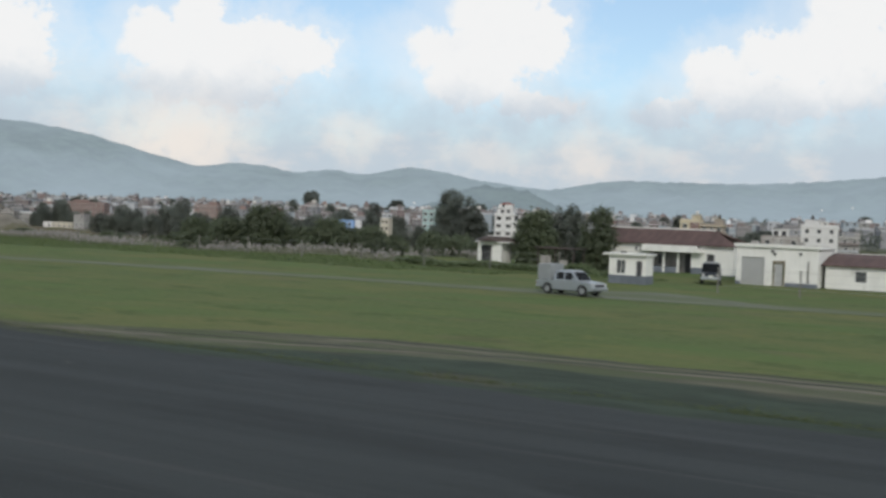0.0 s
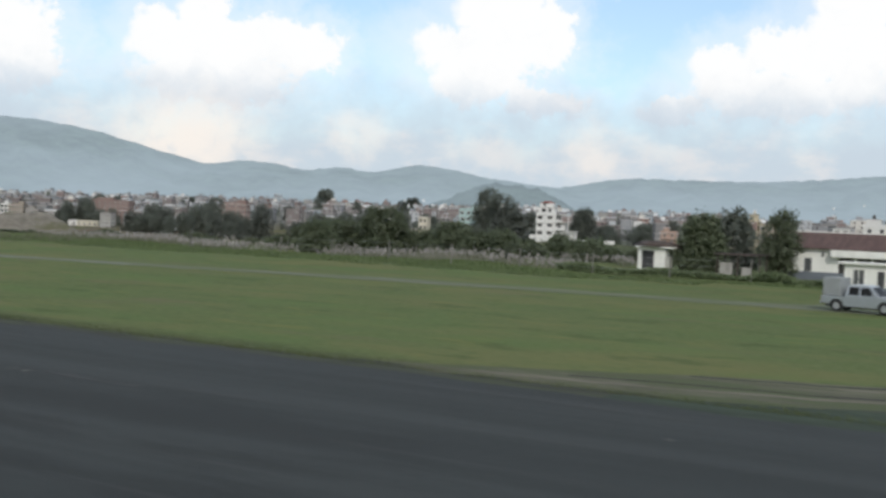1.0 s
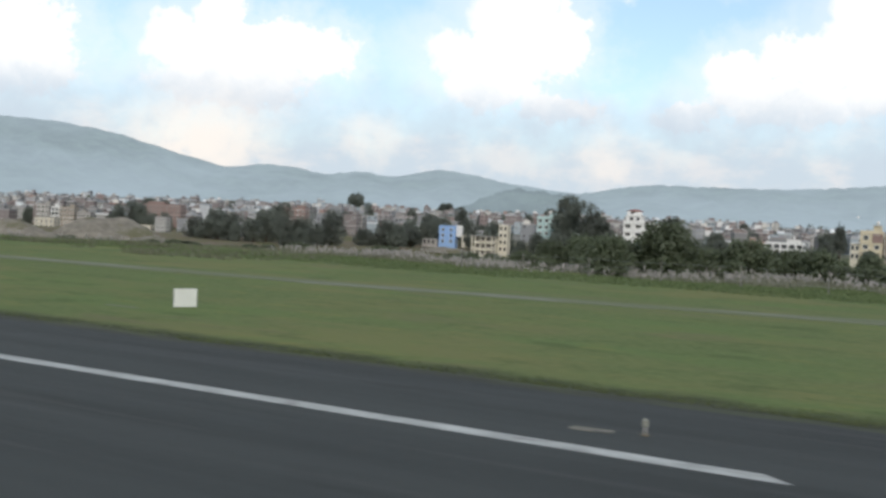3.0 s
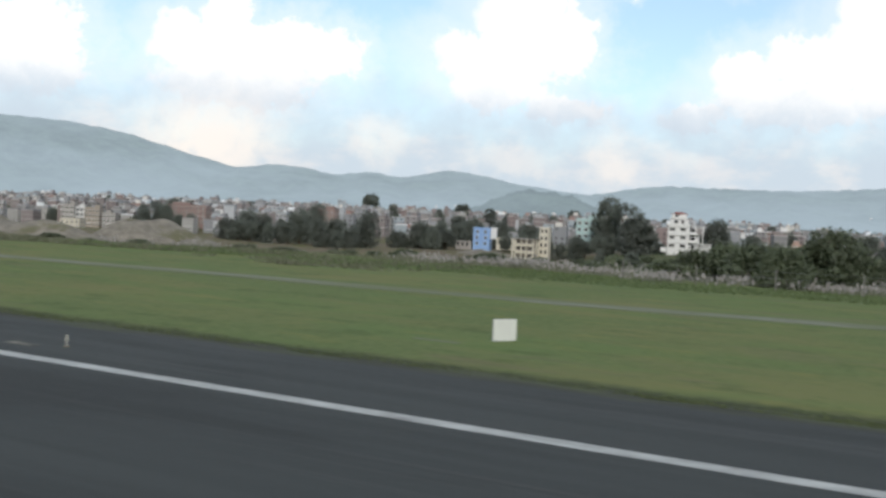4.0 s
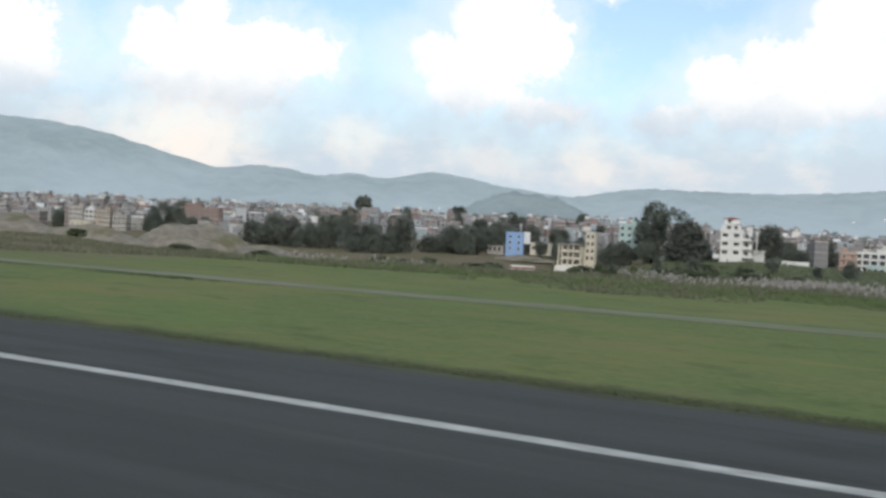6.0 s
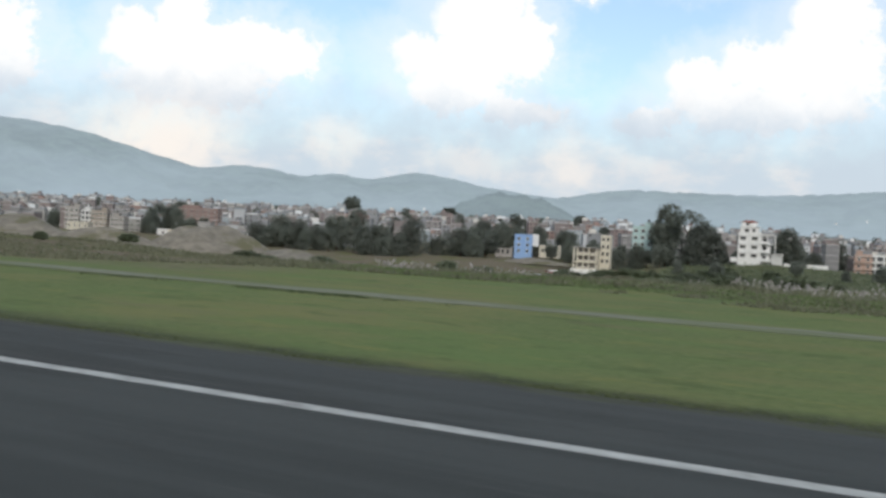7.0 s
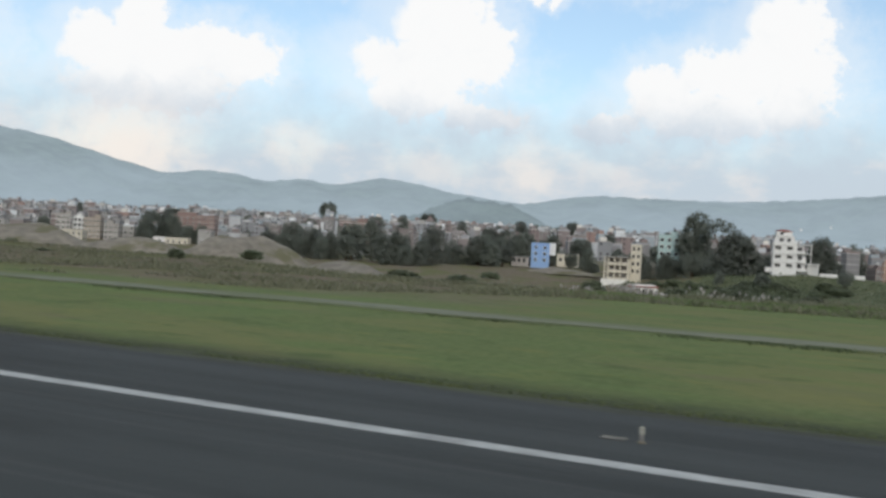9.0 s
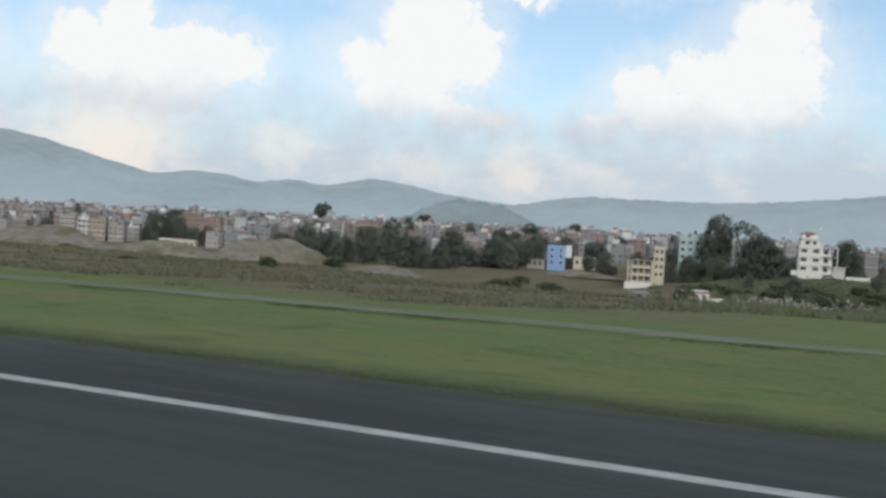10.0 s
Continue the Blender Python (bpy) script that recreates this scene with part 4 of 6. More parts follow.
def scrub():
    """Dry weeds on the brown slope beyond the track."""
    r = np.random.RandomState(91)
    n = 9000
    x, y = r.uniform(-430, -130, n), 72 + 110 * r.uniform(size=n) ** 1.3
    keep = (waves(x, y, 26, 92) > -0.2) & (x + 0.22 * np.maximum(y - 130, 0) < -208 + 12 * waves(x, y, 40, 93)) & (y > 78)
    x, y = x[keep], y[keep]
    n = len(x)
    base = np.stack([x, y, ground_z(x, y)], 1)
    tip = base + np.stack([r.normal(scale=0.2, size=n), r.normal(scale=0.2, size=n), r.uniform(0.04, 0.16, n)], 1)
    wide = np.stack([r.uniform(0.03, 0.10, n), r.normal(scale=0.04, size=n), 0 * x], 1)
    tagged(new("dry_weeds", quads_mesh("dry_weeds", np.stack([base - wide, base + wide, tip + wide, tip - wide], 1), M_WEED)),
           "straggling dry weeds on bare brown ground", "weeds", kind="stuff")


def hedge():
    """Rank weeds along the feet of the huts."""
    r = np.random.RandomState(95)
    n = 9000
    x = r.uniform(-62, -34, n)
    y = 100.5 + r.normal(scale=0.5, size=n) - 6.0 * smooth01((x + 42) / 8)
    c = np.stack([x, y, r.uniform(0, 1, n) ** 0.7 * (0.55 + 0.35 * waves(x, 0 * x, 7, 96))], 1)
    u, w = r.normal(scale=0.1, size=(n, 3)), r.normal(scale=0.07, size=(n, 3))
    tagged(new("rank_weeds", quads_mesh("rank_weeds", np.stack([c - u, c - w, c + u, c + w], 1), M_RANK)), "grey-green rank weeds at the foot of the huts", "weeds", kind="stuff")


def valley_scrub():
    """Low green thicket that fills the valley floor on the near side of the town."""
    r = np.random.RandomState(97)
    n = 60000
    y = 150 + 300 * r.uniform(size=n)
    x = -168 - 0.25 * y + 12 * waves(y, 0 * y, 60, 98) + (140 + 0.15 * y) * r.uniform(size=n)
    clump = waves(x, y, 26, 99) + 0.7 * waves(x, y, 9, 100)
    keep = (clump > -0.25) & (np.abs((x + 168) / y + 0.225) > 0.03 + 0.03 * (y < 260))
    x, y, clump = x[keep], y[keep], clump[keep]
    n = len(x)
    top = np.clip(0.5 + 0.9 * clump, 0.2, 2.2) * np.where(x > -195, 0.5, 1.0)
    c = np.stack([x, y, ground_z(x, y) + top * r.uniform(0.0, 1.0, n) ** 0.6], 1)
    u, w = r.normal(scale=0.26, size=(n, 3)), r.normal(scale=0.18, size=(n, 3))
    tagged(new("valley_scrub", quads_mesh("valley_scrub", np.stack([c - u, c - w, c + u, c + w], 1), M_LEAF_GREEN)), "low tangled green scrub in the valley", "scrub", kind="stuff")


def rough_grass():
    """Unmown grey-green growth between the mown grass and the reeds."""
    r = np.random.RandomState(103)
    n = 60000
    x = r.uniform(-190, -30, n)
    y = 86 + 16 * r.uniform(size=n) ** 0.8 + 2.5 * waves(x, 0 * x, 30, 104) + 1.2 * waves(x, 0 * x, 6, 105)
    keep = ((x < -60) | (y < 95)) & ((x < -44) | (y > 93))
    x, y = x[keep], y[keep]
    n = len(x)
    hgt = r.uniform(0.05, 0.30, n) * np.clip(0.7 + 0.45 * waves(x, y, 14, 106) + 0.3 * waves(x, y, 4, 107), 0.2, 1.4) * smooth01((y - 84) / 6)
    base = np.stack([x, y, ground_z(x, y)], 1)
    tip = base + np.stack([r.normal(scale=0.22, size=n), r.normal(scale=0.22, size=n), hgt], 1)
    wide = np.stack([r.uniform(0.03, 0.09, n), r.normal(scale=0.04, size=n), 0 * x], 1)
    tagged(new("rough_grass", quads_mesh("rough_grass", np.stack([base - wide, base + wide, tip + wide * 0.4, tip - wide * 0.4], 1), M_ROUGH)),
           "unmown grey-green rough grass before the reeds", "grass", kind="stuff")


def dry_grass():
    """Patchy dry growth and weeds beyond the track, on the side of the earth banks."""
    r = np.random.RandomState(131)
    n = 90000
    x = r.uniform(-360, -125, n)
    y = 80 + 9 * smooth01((-x - 120) / 60) - 26 * smooth01((-x - 175) / 30) + 74 * r.uniform(size=n) ** 1.2 + 3 * waves(x, 0 * x, 34, 132)
    lump = waves(x, y * 1.6, 24, 133) + 0.7 * waves(x, y, 8, 134)
    keep = lump > -0.1 + 0.35 * smooth01((-x - 230) / 60)
    x, y, lump = x[keep], y[keep], lump[keep]
    n = len(x)
    hgt = r.uniform(0.08, 0.55, n) * np.clip(0.45 + 0.6 * lump, 0.25, 1.5)
    base = np.stack([x, y, ground_z(x, y)], 1)
    tip = base + np.stack([r.normal(scale=0.25, size=n), r.normal(scale=0.25, size=n), hgt], 1)
    wide = np.stack([r.uniform(0.03, 0.10, n), r.normal(scale=0.04, size=n), 0 * x], 1)
    tagged(new("dry_grass", quads_mesh("dry_grass", np.stack([base - wide, base + wide, tip + wide * 0.5, tip - wide * 0.5], 1), M_DRY)),
           "patchy grey-brown dry grass beyond the track", "grass", kind="stuff")


def track_weeds():
    """Dark tufts in broken rows along the runway side of the track."""
    r = np.random.RandomState(151)
    n = 17000
    x = r.uniform(-262, -146, n)
    y = 59.0 + 0.05 * (x + 150) + 4.2 * smooth01((x + 98) / 45) - 1.7 - np.abs(r.normal(scale=0.8, size=n))
    lump = waves(x, 0 * x, 13, 152) + 0.8 * waves(x, 0 * x, 5, 153)
    keep = lump + r.normal(scale=0.6, size=n) > 0.35 + 0.9 * smooth01((x + 172) / 26)
    x, y, lump = x[keep], y[keep], lump[keep]
    n = len(x)
    hgt = r.uniform(0.03, 0.12, n) * np.clip(0.5 + 0.4 * lump, 0.3, 1.0)
    base = np.stack([x, y, ground_z(x, y) - 0.02], 1)
    tip = base + np.stack([r.normal(scale=0.12, size=n), r.normal(scale=0.12, size=n), hgt], 1)
    wide = np.stack([r.uniform(0.03, 0.08, n), r.normal(scale=0.03, size=n), 0 * x], 1)
    tagged(new("track_weeds", quads_mesh("track_weeds", np.stack([base - wide, base + wide, tip + wide * 0.5, tip - wide * 0.5], 1), M_WEED)),
           "dark low weeds in broken rows beside the track", "weeds", kind="stuff")


reeds()
dry_grass()
track_weeds()
rough_grass()
valley_scrub()
hedge()
verge_grass()
scrub()


def earth_mound(x, y, wide, deep, height, top, seed, label, turn=0.0):
    gx, gy = np.meshgrid(np.linspace(-1, 1, 46), np.linspace(-1, 1, 26))
    r = np.sqrt(gx ** 2 + gy ** 2)
    z = height * (smooth01(1.0 - r) ** 0.8) * (1 + 0.22 * waves(gx, gy, 0.8, seed)) + 0.03 * height * waves(gx, gy, 0.18, seed + 1)
    data = bpy.data.meshes.new("earth_mound")
    w = gx.shape[1]
    faces = [(q * w + c, q * w + c + 1, (q + 1) * w + c + 1, (q + 1) * w + c) for q in range(gx.shape[0] - 1) for c in range(w - 1)]
    data.from_pydata(np.stack([gx * wide, gy * deep, z - height - 0.4], -1).reshape(-1, 3).tolist(), [], faces)
    data.materials.append(M_EARTH)
    data.polygons.foreach_set("use_smooth", [True] * len(data.polygons))
    ob = tagged(new("earth_mound", data), label, "earth mound", kind="structure")
    ob.matrix_world = pose(x, y, top, 0, 0, turn)


earth_mound(-364, 277, 30, 27, 11.5, 2.4, 101, "bare grey-brown heap of tipped earth")
earth_mound(-382, 246, 44, 26, 8.5, -1.2, 102, "broad bare bank of pale tipped earth")
earth_mound(-300, 238, 66, 16, 6.5, -3.6, 103, "long pale bank of bare earth", -43)
earth_mound(-322, 458, 24, 9, 2.4, -7.2, 105, "pale bare strip of levelled earth")
earth_mound(-440, 262, 50, 36, 11.0, 0.4, 104, "broad bare bank of pale tipped earth")

# ---- airfield things ----


def edge_light(at):
    t = thing("runway_edge_light", "small elevated runway edge light with a pale glass dome", "runway light", at, 0, "runway edge lights")
    part("base_plate", tube([(0, 0, 0), (0, 0, 0.02)], [0.11, 0.10], 16), M_DIRT, t)
    part("stem", tube([(0, 0, 0.03), (0, 0, 0.2)], [0.035, 0.03], 10), M_CONCRETE, t, "grey break-away stem")
    part("body", tube([(0, 0, 0.2), (0, 0, 0.22), (0, 0, 0.27)], [0.04, 0.06, 0.06], 14), M_DOME, t)
    part("dome", tube([(0, 0, 0.28), (0, 0, 0.33), (0, 0, 0.37), (0, 0, 0.385)], [0.052, 0.05, 0.04, 0.018], 14), M_DOME, t, "frosted glass dome")
    return t


first_light = edge_light((-62.2, 23.75, 0.003))
for lx, ly in ((-99.4, 23.75), (-159.1, 24.2), (-219.0, 24.2)):
    copy_thing(first_light, pose(lx, ly, 0.003))


def cover_slab(x, y, w, d, label="flush stained concrete cable pit cover", material=None):
    ob = new("cable_pit_cover", mesh_of("cable_pit_cover", block(-w / 2, w / 2, -d / 2, d / 2, -0.1, 0.012, bevel=0.01), material or M_COVER))
    ob.matrix_world = pose(x, y, 0.004 if y < 30 else z_at(x, y) + 0.01, 0, 0, random.uniform(-3, 3))
    tagged(ob, label, "concrete cover", "cable pit covers")


for lx, ly, lw in ((-63.4, 23.5, 1.0), (-100.85, 23.2, 1.3), (-159.8, 24.3, 0.6)):
    cover_slab(lx, ly, lw, 0.42)
cover_slab(-93.4, 37.0, 2.2, 0.5, "pale concrete strip in the grass beside the marker board", M_TRACK)


def marker_board():
    t = thing("marker_board", "plain white rectangular marker board standing in the grass", "sign", (-91.6, 39.35, -0.14), 64)
    part("panel", block(-0.58, 0.58, -0.045, 0.045, 0.03, 0.92, bevel=0.012), M_SIGN, t)
    part("edge_frame", block(-0.595, 0.595, -0.03, 0.03, 0.015, 0.935, bevel=0.008), M_STEEL, t)
    for x in (-0.42, 0.42):
        part("leg", block(x - 0.04, x + 0.04, -0.05, 0.05, -0.1, 0.08), M_STEEL, t)


marker_board()

# ---- vehicles ----


def car_paint(name, colour, metal=0.6, rough=0.3):
    return surface(name, colour, rough, 0.04, 3.0, metal=metal, world_space=False)


M_SILVER = car_paint("silver_car_paint", (0.40, 0.43, 0.46))
M_NAVY = car_paint("dark_car_paint", (0.025, 0.03, 0.04), 0.2, 0.3)
M_TYRE = surface("tyre_rubber", (0.025, 0.025, 0.026), 0.85, 0.2, 5.0)
M_LAMP = glass("lamp_lens", (0.6, 0.6, 0.58))
M_TAIL = glass("tail_lens", (0.3, 0.02, 0.02))
M_TARP = surface("grey_canopy", (0.27, 0.29, 0.30), 0.6, 0.08, 1.5, world_space=False)


def wheel(parent, x, y, r=0.37, wide=0.24):
    w = part("wheel", tube([(x, y - wide / 2 - 0.01, r), (x, y + wide / 2 + 0.01, r)], [0.09, 0.09], 12), M_STEEL, parent)
    prof = [(r - 0.05, -wide / 2), (r, -wide / 2 + 0.05), (r, wide / 2 - 0.05), (r - 0.05, wide / 2)]
    part("tyre", tube([(x, y + q, r) for _, q in prof], [p for p, _ in prof], 24), M_TYRE, w)
    for s in (-1, 1):
        part("rim", tube([(x, y + s * (wide / 2 - 0.02), r), (x, y + s * (wide / 2 + 0.006), r)], [r * 0.62, r * 0.58], 18), M_STEEL, w)


def pickup(at, turn):
    """Double-cab pickup with a boxy canopy over the bed; its nose points along +x."""
    t = thing("pickup_truck", "silver double-cab pickup truck with a grey boxed bed", "pickup truck", at, turn)
    lower = [(-2.5, 0.5), (-2.52, 0.95), (-0.95, 0.98), (-0.75, 1.05), (0.95, 1.06), (1.25, 1.05), (2.2, 0.96), (2.46, 0.85), (2.52, 0.55), (2.4, 0.4),
             (2.02, 0.38), (1.95, 0.62), (1.75, 0.78), (1.4, 0.78), (1.2, 0.62), (1.12, 0.36), (-1.05, 0.36), (-1.12, 0.62), (-1.32, 0.78), (-1.68, 0.78), (-1.88, 0.62), (-1.95, 0.45)]
    body = part("body", extruded(lower, -0.88, 0.88, 0.025), M_SILVER, t)
    cab = [(-0.95, 1.0), (-0.85, 1.66), (-0.6, 1.74), (0.35, 1.74), (0.62, 1.66), (1.28, 1.04)]

    def narrow(x, z):
        return 0.98 - 0.22 * max(0.0, z - 1.0)
    part("cab", extruded(cab, -0.86, 0.86, 0.03, narrow), M_SILVER, t)
    for s in (-1, 1):
        for x0, x1, x2, x3 in ((-0.78, -0.08, -0.08, -0.7), (0.02, 0.98, 0.52, 0.02)):
            bm = bmesh.new()
            pts = [(x0, 1.09), (x1, 1.09), (x2, 1.6), (x3, 1.6)]
            bm.faces.new([bm.verts.new((x, s * (0.86 * narrow(x, z) + 0.006), z)) for x, z in (pts if s < 0 else pts[::-1])])
            bmesh.ops.solidify(bm, geom=bm.faces[:], thickness=0.01)
            part("side_window", bm, M_CAR_GLASS, t)
        part("door_handle", block(-0.15, 0.0, s * 0.885 - 0.01, s * 0.885 + 0.01, 0.94, 0.975), M_STEEL, t)
        part("mirror", block(0.78, 0.9, s * 0.95 - 0.09, s * 0.95 + 0.09, 1.08, 1.26, bevel=0.02), M_SILVER, t)
        part("headlight", block(2.28, 2.47, s * 0.7 - 0.16, s * 0.7 + 0.16, 0.72, 0.9, bevel=0.03), M_LAMP, t)
        part("tail_light", block(-2.54, -2.48, s * 0.8 - 0.06, s * 0.8 + 0.06, 0.65, 0.92, bevel=0.01), M_TAIL, t)
    bm = bmesh.new()
    bm.faces.new([bm.verts.new(c) for c in ((1.235, -0.74, 1.1), (1.235, 0.74, 1.1), (0.69, 0.62, 1.63), (0.69, -0.62, 1.63))])
    bmesh.ops.solidify(bm, geom=bm.faces[:], thickness=-0.015)
    part("windscreen", bm, M_CAR_GLASS, t)
    part("canopy", block(-2.46, -1.3, -0.82, 0.82, 0.98, 2.12, bevel=0.06), M_TARP, t, "grey box over the bed")
    part("front_bumper", block(2.38, 2.6, -0.84, 0.84, 0.42, 0.64, bevel=0.05), M_SILVER, t)
    part("rear_bumper", block(-2.62, -2.48, -0.8, 0.8, 0.42, 0.6, bevel=0.03), M_STEEL, t)
    part("grille", block(2.44, 2.54, -0.5, 0.5, 0.68, 0.86, bevel=0.01), M_DARK, t)
    part("underbody", block(-2.3, 2.2, -0.6, 0.6, 0.28, 0.5), M_DARK, t)
    for x in (-1.5, 1.58):
        for y in (-0.76, 0.76):
            wheel(t, x, y)
    t.scale = (0.92, 0.95, 0.94)


def jeep(at, turn):
    """Dark off-road car seen nose on; its nose points along +x."""
    t = thing("off_road_car", "dark blue off-road car with a pale bumper parked by the building", "car", at, turn)
    lower = [(-2.1, 0.5), (-2.12, 1.05), (0.75, 1.08), (1.85, 1.0), (2.05, 0.85), (2.05, 0.5), (1.75, 0.45), (1.6, 0.78), (1.05, 0.78), (0.9, 0.45), (-0.85, 0.45), (-1.0, 0.78), (-1.6, 0.78), (-1.75, 0.45)]
    part("body", extruded(lower, -0.86, 0.86, 0.03), M_NAVY, t)
    part("cabin", extruded([(-2.08, 1.04), (-2.0, 1.78), (0.1, 1.8), (0.8, 1.06)], -0.84, 0.84, 0.03, lambda x, z: 1 - 0.16 * max(0, z - 1)), M_NAVY, t)
    bm = bmesh.new()
    bm.faces.new([bm.verts.new(c) for c in ((0.80, -0.74, 1.1), (0.80, 0.74, 1.1), (0.17, 0.66, 1.74), (0.17, -0.66, 1.74))])
    bmesh.ops.solidify(bm, geom=bm.faces[:], thickness=-0.015)
    part("windscreen", bm, M_CAR_GLASS, t)
    part("front_bumper", block(1.98, 2.18, -0.84, 0.84, 0.45, 0.72, bevel=0.04), M_SILVER, t, "pale bumper")
    part("bonnet", extruded([(0.85, 1.08), (1.0, 1.12), (1.8, 1.05), (1.88, 1.0), (0.85, 1.0)], -0.6, 0.6, 0.02), M_NAVY, t)
    part("plate", block(2.17, 2.2, -0.2, 0.2, 0.62, 0.84), M_SIGN, t, "blank pale plate")
    part("roof_rack", block(-1.7, -0.1, -0.6, 0.6, 1.82, 1.92, bevel=0.02), M_STEEL, t)
    for s in (-1, 1):
        part("headlight", block(1.98, 2.1, s * 0.62 - 0.13, s * 0.62 + 0.13, 0.76, 0.96, bevel=0.03), M_LAMP, t)
        for x in (-1.3, 1.32):
            wheel(t, x, s * 0.76)


pickup((-28.1, 68.3, 0.014), -13)
jeep((-26.2, 95.0, -0.02), -75)

# ---- airfield buildings ----


def pierced_wall(parent, name, x0, x1, y, thick, z0, z1, holes, material):
    """A wall facing -y with openings through it: (x0, x1, z0, z1) each, not overlapping in x."""
    bm = bmesh.new()
    at = x0
    for a, b, c, d in sorted(holes):
        block(at, a, y, y + thick, z0, z1, bm)
        if c > z0:
            block(a, b, y, y + thick, z0, c, bm)
        if d < z1:
            block(a, b, y, y + thick, d, z1, bm)
        at = b
    block(at, x1, y, y + thick, z0, z1, bm)
    return part(name, bm, material, parent)


def guard_hut():
    t = thing("guard_hut", "small flat-roofed white hut with a blue-grey plinth", "hut", (-30.75, 86.3, -0.05))
    holes = [(-0.95, -0.2, 0.9, 2.0), (0.75, 1.25, 0.75, 1.95)]
    pierced_wall(t, "front_wall", -1.6, 1.6, 0, 0.2, 0.75, 2.42, holes, M_WHITE)
    part("back_wall", block(-1.6, 1.6, 1.6, 1.8, 0.75, 2.42), M_WHITE, t)
    for x in (-1.6, 1.4):
        part("side_wall", block(x, x + 0.2, 0.2, 1.6, 0.75, 2.42), M_WHITE, t)
    part("plinth", block(-1.63, 1.63, -0.03, 1.83, -0.3, 0.75), M_PLINTH, t, "blue-grey painted plinth")
    part("roof_slab", block(-2.05, 1.8, -0.4, 2.1, 2.42, 2.56, bevel=0.02), M_WHITE, t)
    part("window", block(-0.95, -0.2, 0.08, 0.12, 0.9, 2.0), M_PANE, t)
    part("window_bar", block(-0.6, -0.55, 0.05, 0.08, 0.9, 2.0), M_WHITE, t)
    part("door", block(0.75, 1.25, 0.08, 0.13, 0.75, 1.95), M_DARK, t)


def long_building():
    """White service building with a low red-brown sheet roof and a recessed porch."""
    t = thing("service_building", "long white single-storey building with a red-brown roof", "building", (-42.0, 109.5, -0.05))
    w = 14.0
    holes = [(2.0, 2.7, 0.9, 2.2), (5.2, 9.6, 0.25, 2.35), (11.2, 12.0, 0.4, 2.3)]
    pierced_wall(t, "front_wall", 0, w, 0, 0.25, 0.25, 3.2, holes, M_WHITE)
    part("porch_fascia", extruded([(4.6, 2.42), (11.0, 2.42), (10.2, 3.08), (4.6, 3.08)], -0.9, 0.0), M_WHITE, t)
    part("back_wall", block(0, w, 6.75, 7.0, 0.25, 3.2), M_WHITE, t)
    part("side_wall", block(0, 0.25, 0.25, 6.75, 0.25, 3.2), M_WHITE, t)
    part("side_wall", block(w - 0.25, w, 0.25, 6.75, 0.25, 3.2), M_WHITE, t)
    part("porch_wall", block(5.2, 9.6, 1.6, 1.8, 0.25, 3.0), M_CONCRETE, t)
    for x in (6.6, 8.1):
        part("porch_post", block(x, x + 0.22, 0.02, 0.24, 0.25, 2.35), M_WHITE, t)
    part("porch_door", block(8.5, 9.3, 1.55, 1.6, 0.25, 2.2), M_DARK, t)
    part("porch_window", block(5.6, 6.5, 1.55, 1.6, 1.0, 2.1), M_PANE, t)
    part("window", block(2.0, 2.7, 0.1, 0.14, 0.9, 2.2), M_PANE, t)
    part("door", block(11.2, 12.0, 0.1, 0.15, 0.4, 2.3), M_DARK, t)
    part("plinth", block(-0.04, w + 0.04, -0.04, 7.04, -0.3, 0.25), M_PLINTH, t)
    part("dado", block(-0.04, 5.2, -0.04, 0.0, 0.25, 0.88), M_PLINTH, t, "blue-grey painted dado")
    part("dado", block(9.6, 11.2, -0.04, 0.0, 0.25, 0.88), M_PLINTH, t, "blue-grey painted dado")
    part("porch_rail_wall", block(5.2, 8.1, 0.04, 0.2, 0.25, 0.85), M_PLINTH, t)
    for x in (1.2, 3.6, 4.4):
        part("vent", block(x, x + 0.22, -0.03, 0.02, 2.35, 2.85), M_DARK, t)
    part("downpipe", tube([(0.5, -0.1, 0.2), (0.5, -0.1, 3.1)], [0.06, 0.06], 8), M_CONCRETE, t)
    bm = extruded([(-0.5, 3.22), (3.6, 4.75), (7.6, 3.22), (7.6, 3.12), (3.6, 4.6), (-0.5, 3.12)], 0, 1)
    for v in bm.verts:
        d, a = v.co.x, v.co.y
        hip = 3.4 if a > 0.5 and v.co.z > 4 else 0.0
        v.co = Vector((-0.4 + a * (w + 0.8) - hip, d, v.co.z))
    bmesh.ops.recalc_face_normals(bm, faces=bm.faces)
    part("roof", bm, M_SHEET, t, "red-brown sheet roof")
    part("ridge_cap", block(-0.4, w - 3.0, 3.4, 3.8, 4.7, 4.84), M_TRIM, t)
    for x in (0.05,):
        bm = bmesh.new()
        tri = [(0.0, 3.2), (7.0, 3.2), (3.55, 4.5)]
        a = [bm.verts.new((x, p, q)) for p, q in tri]
        b = [bm.verts.new((x + 0.22, p, q)) for p, q in tri]
        bm.faces.new(a), bm.faces.new(b[::-1])
        for k in range(3):
            bm.faces.new((a[k], a[(k + 1) % 3], b[(k + 1) % 3], b[k]))
        bmesh.ops.recalc_face_normals(bm, faces=bm.faces)
        part("gable", bm, M_WHITE, t)


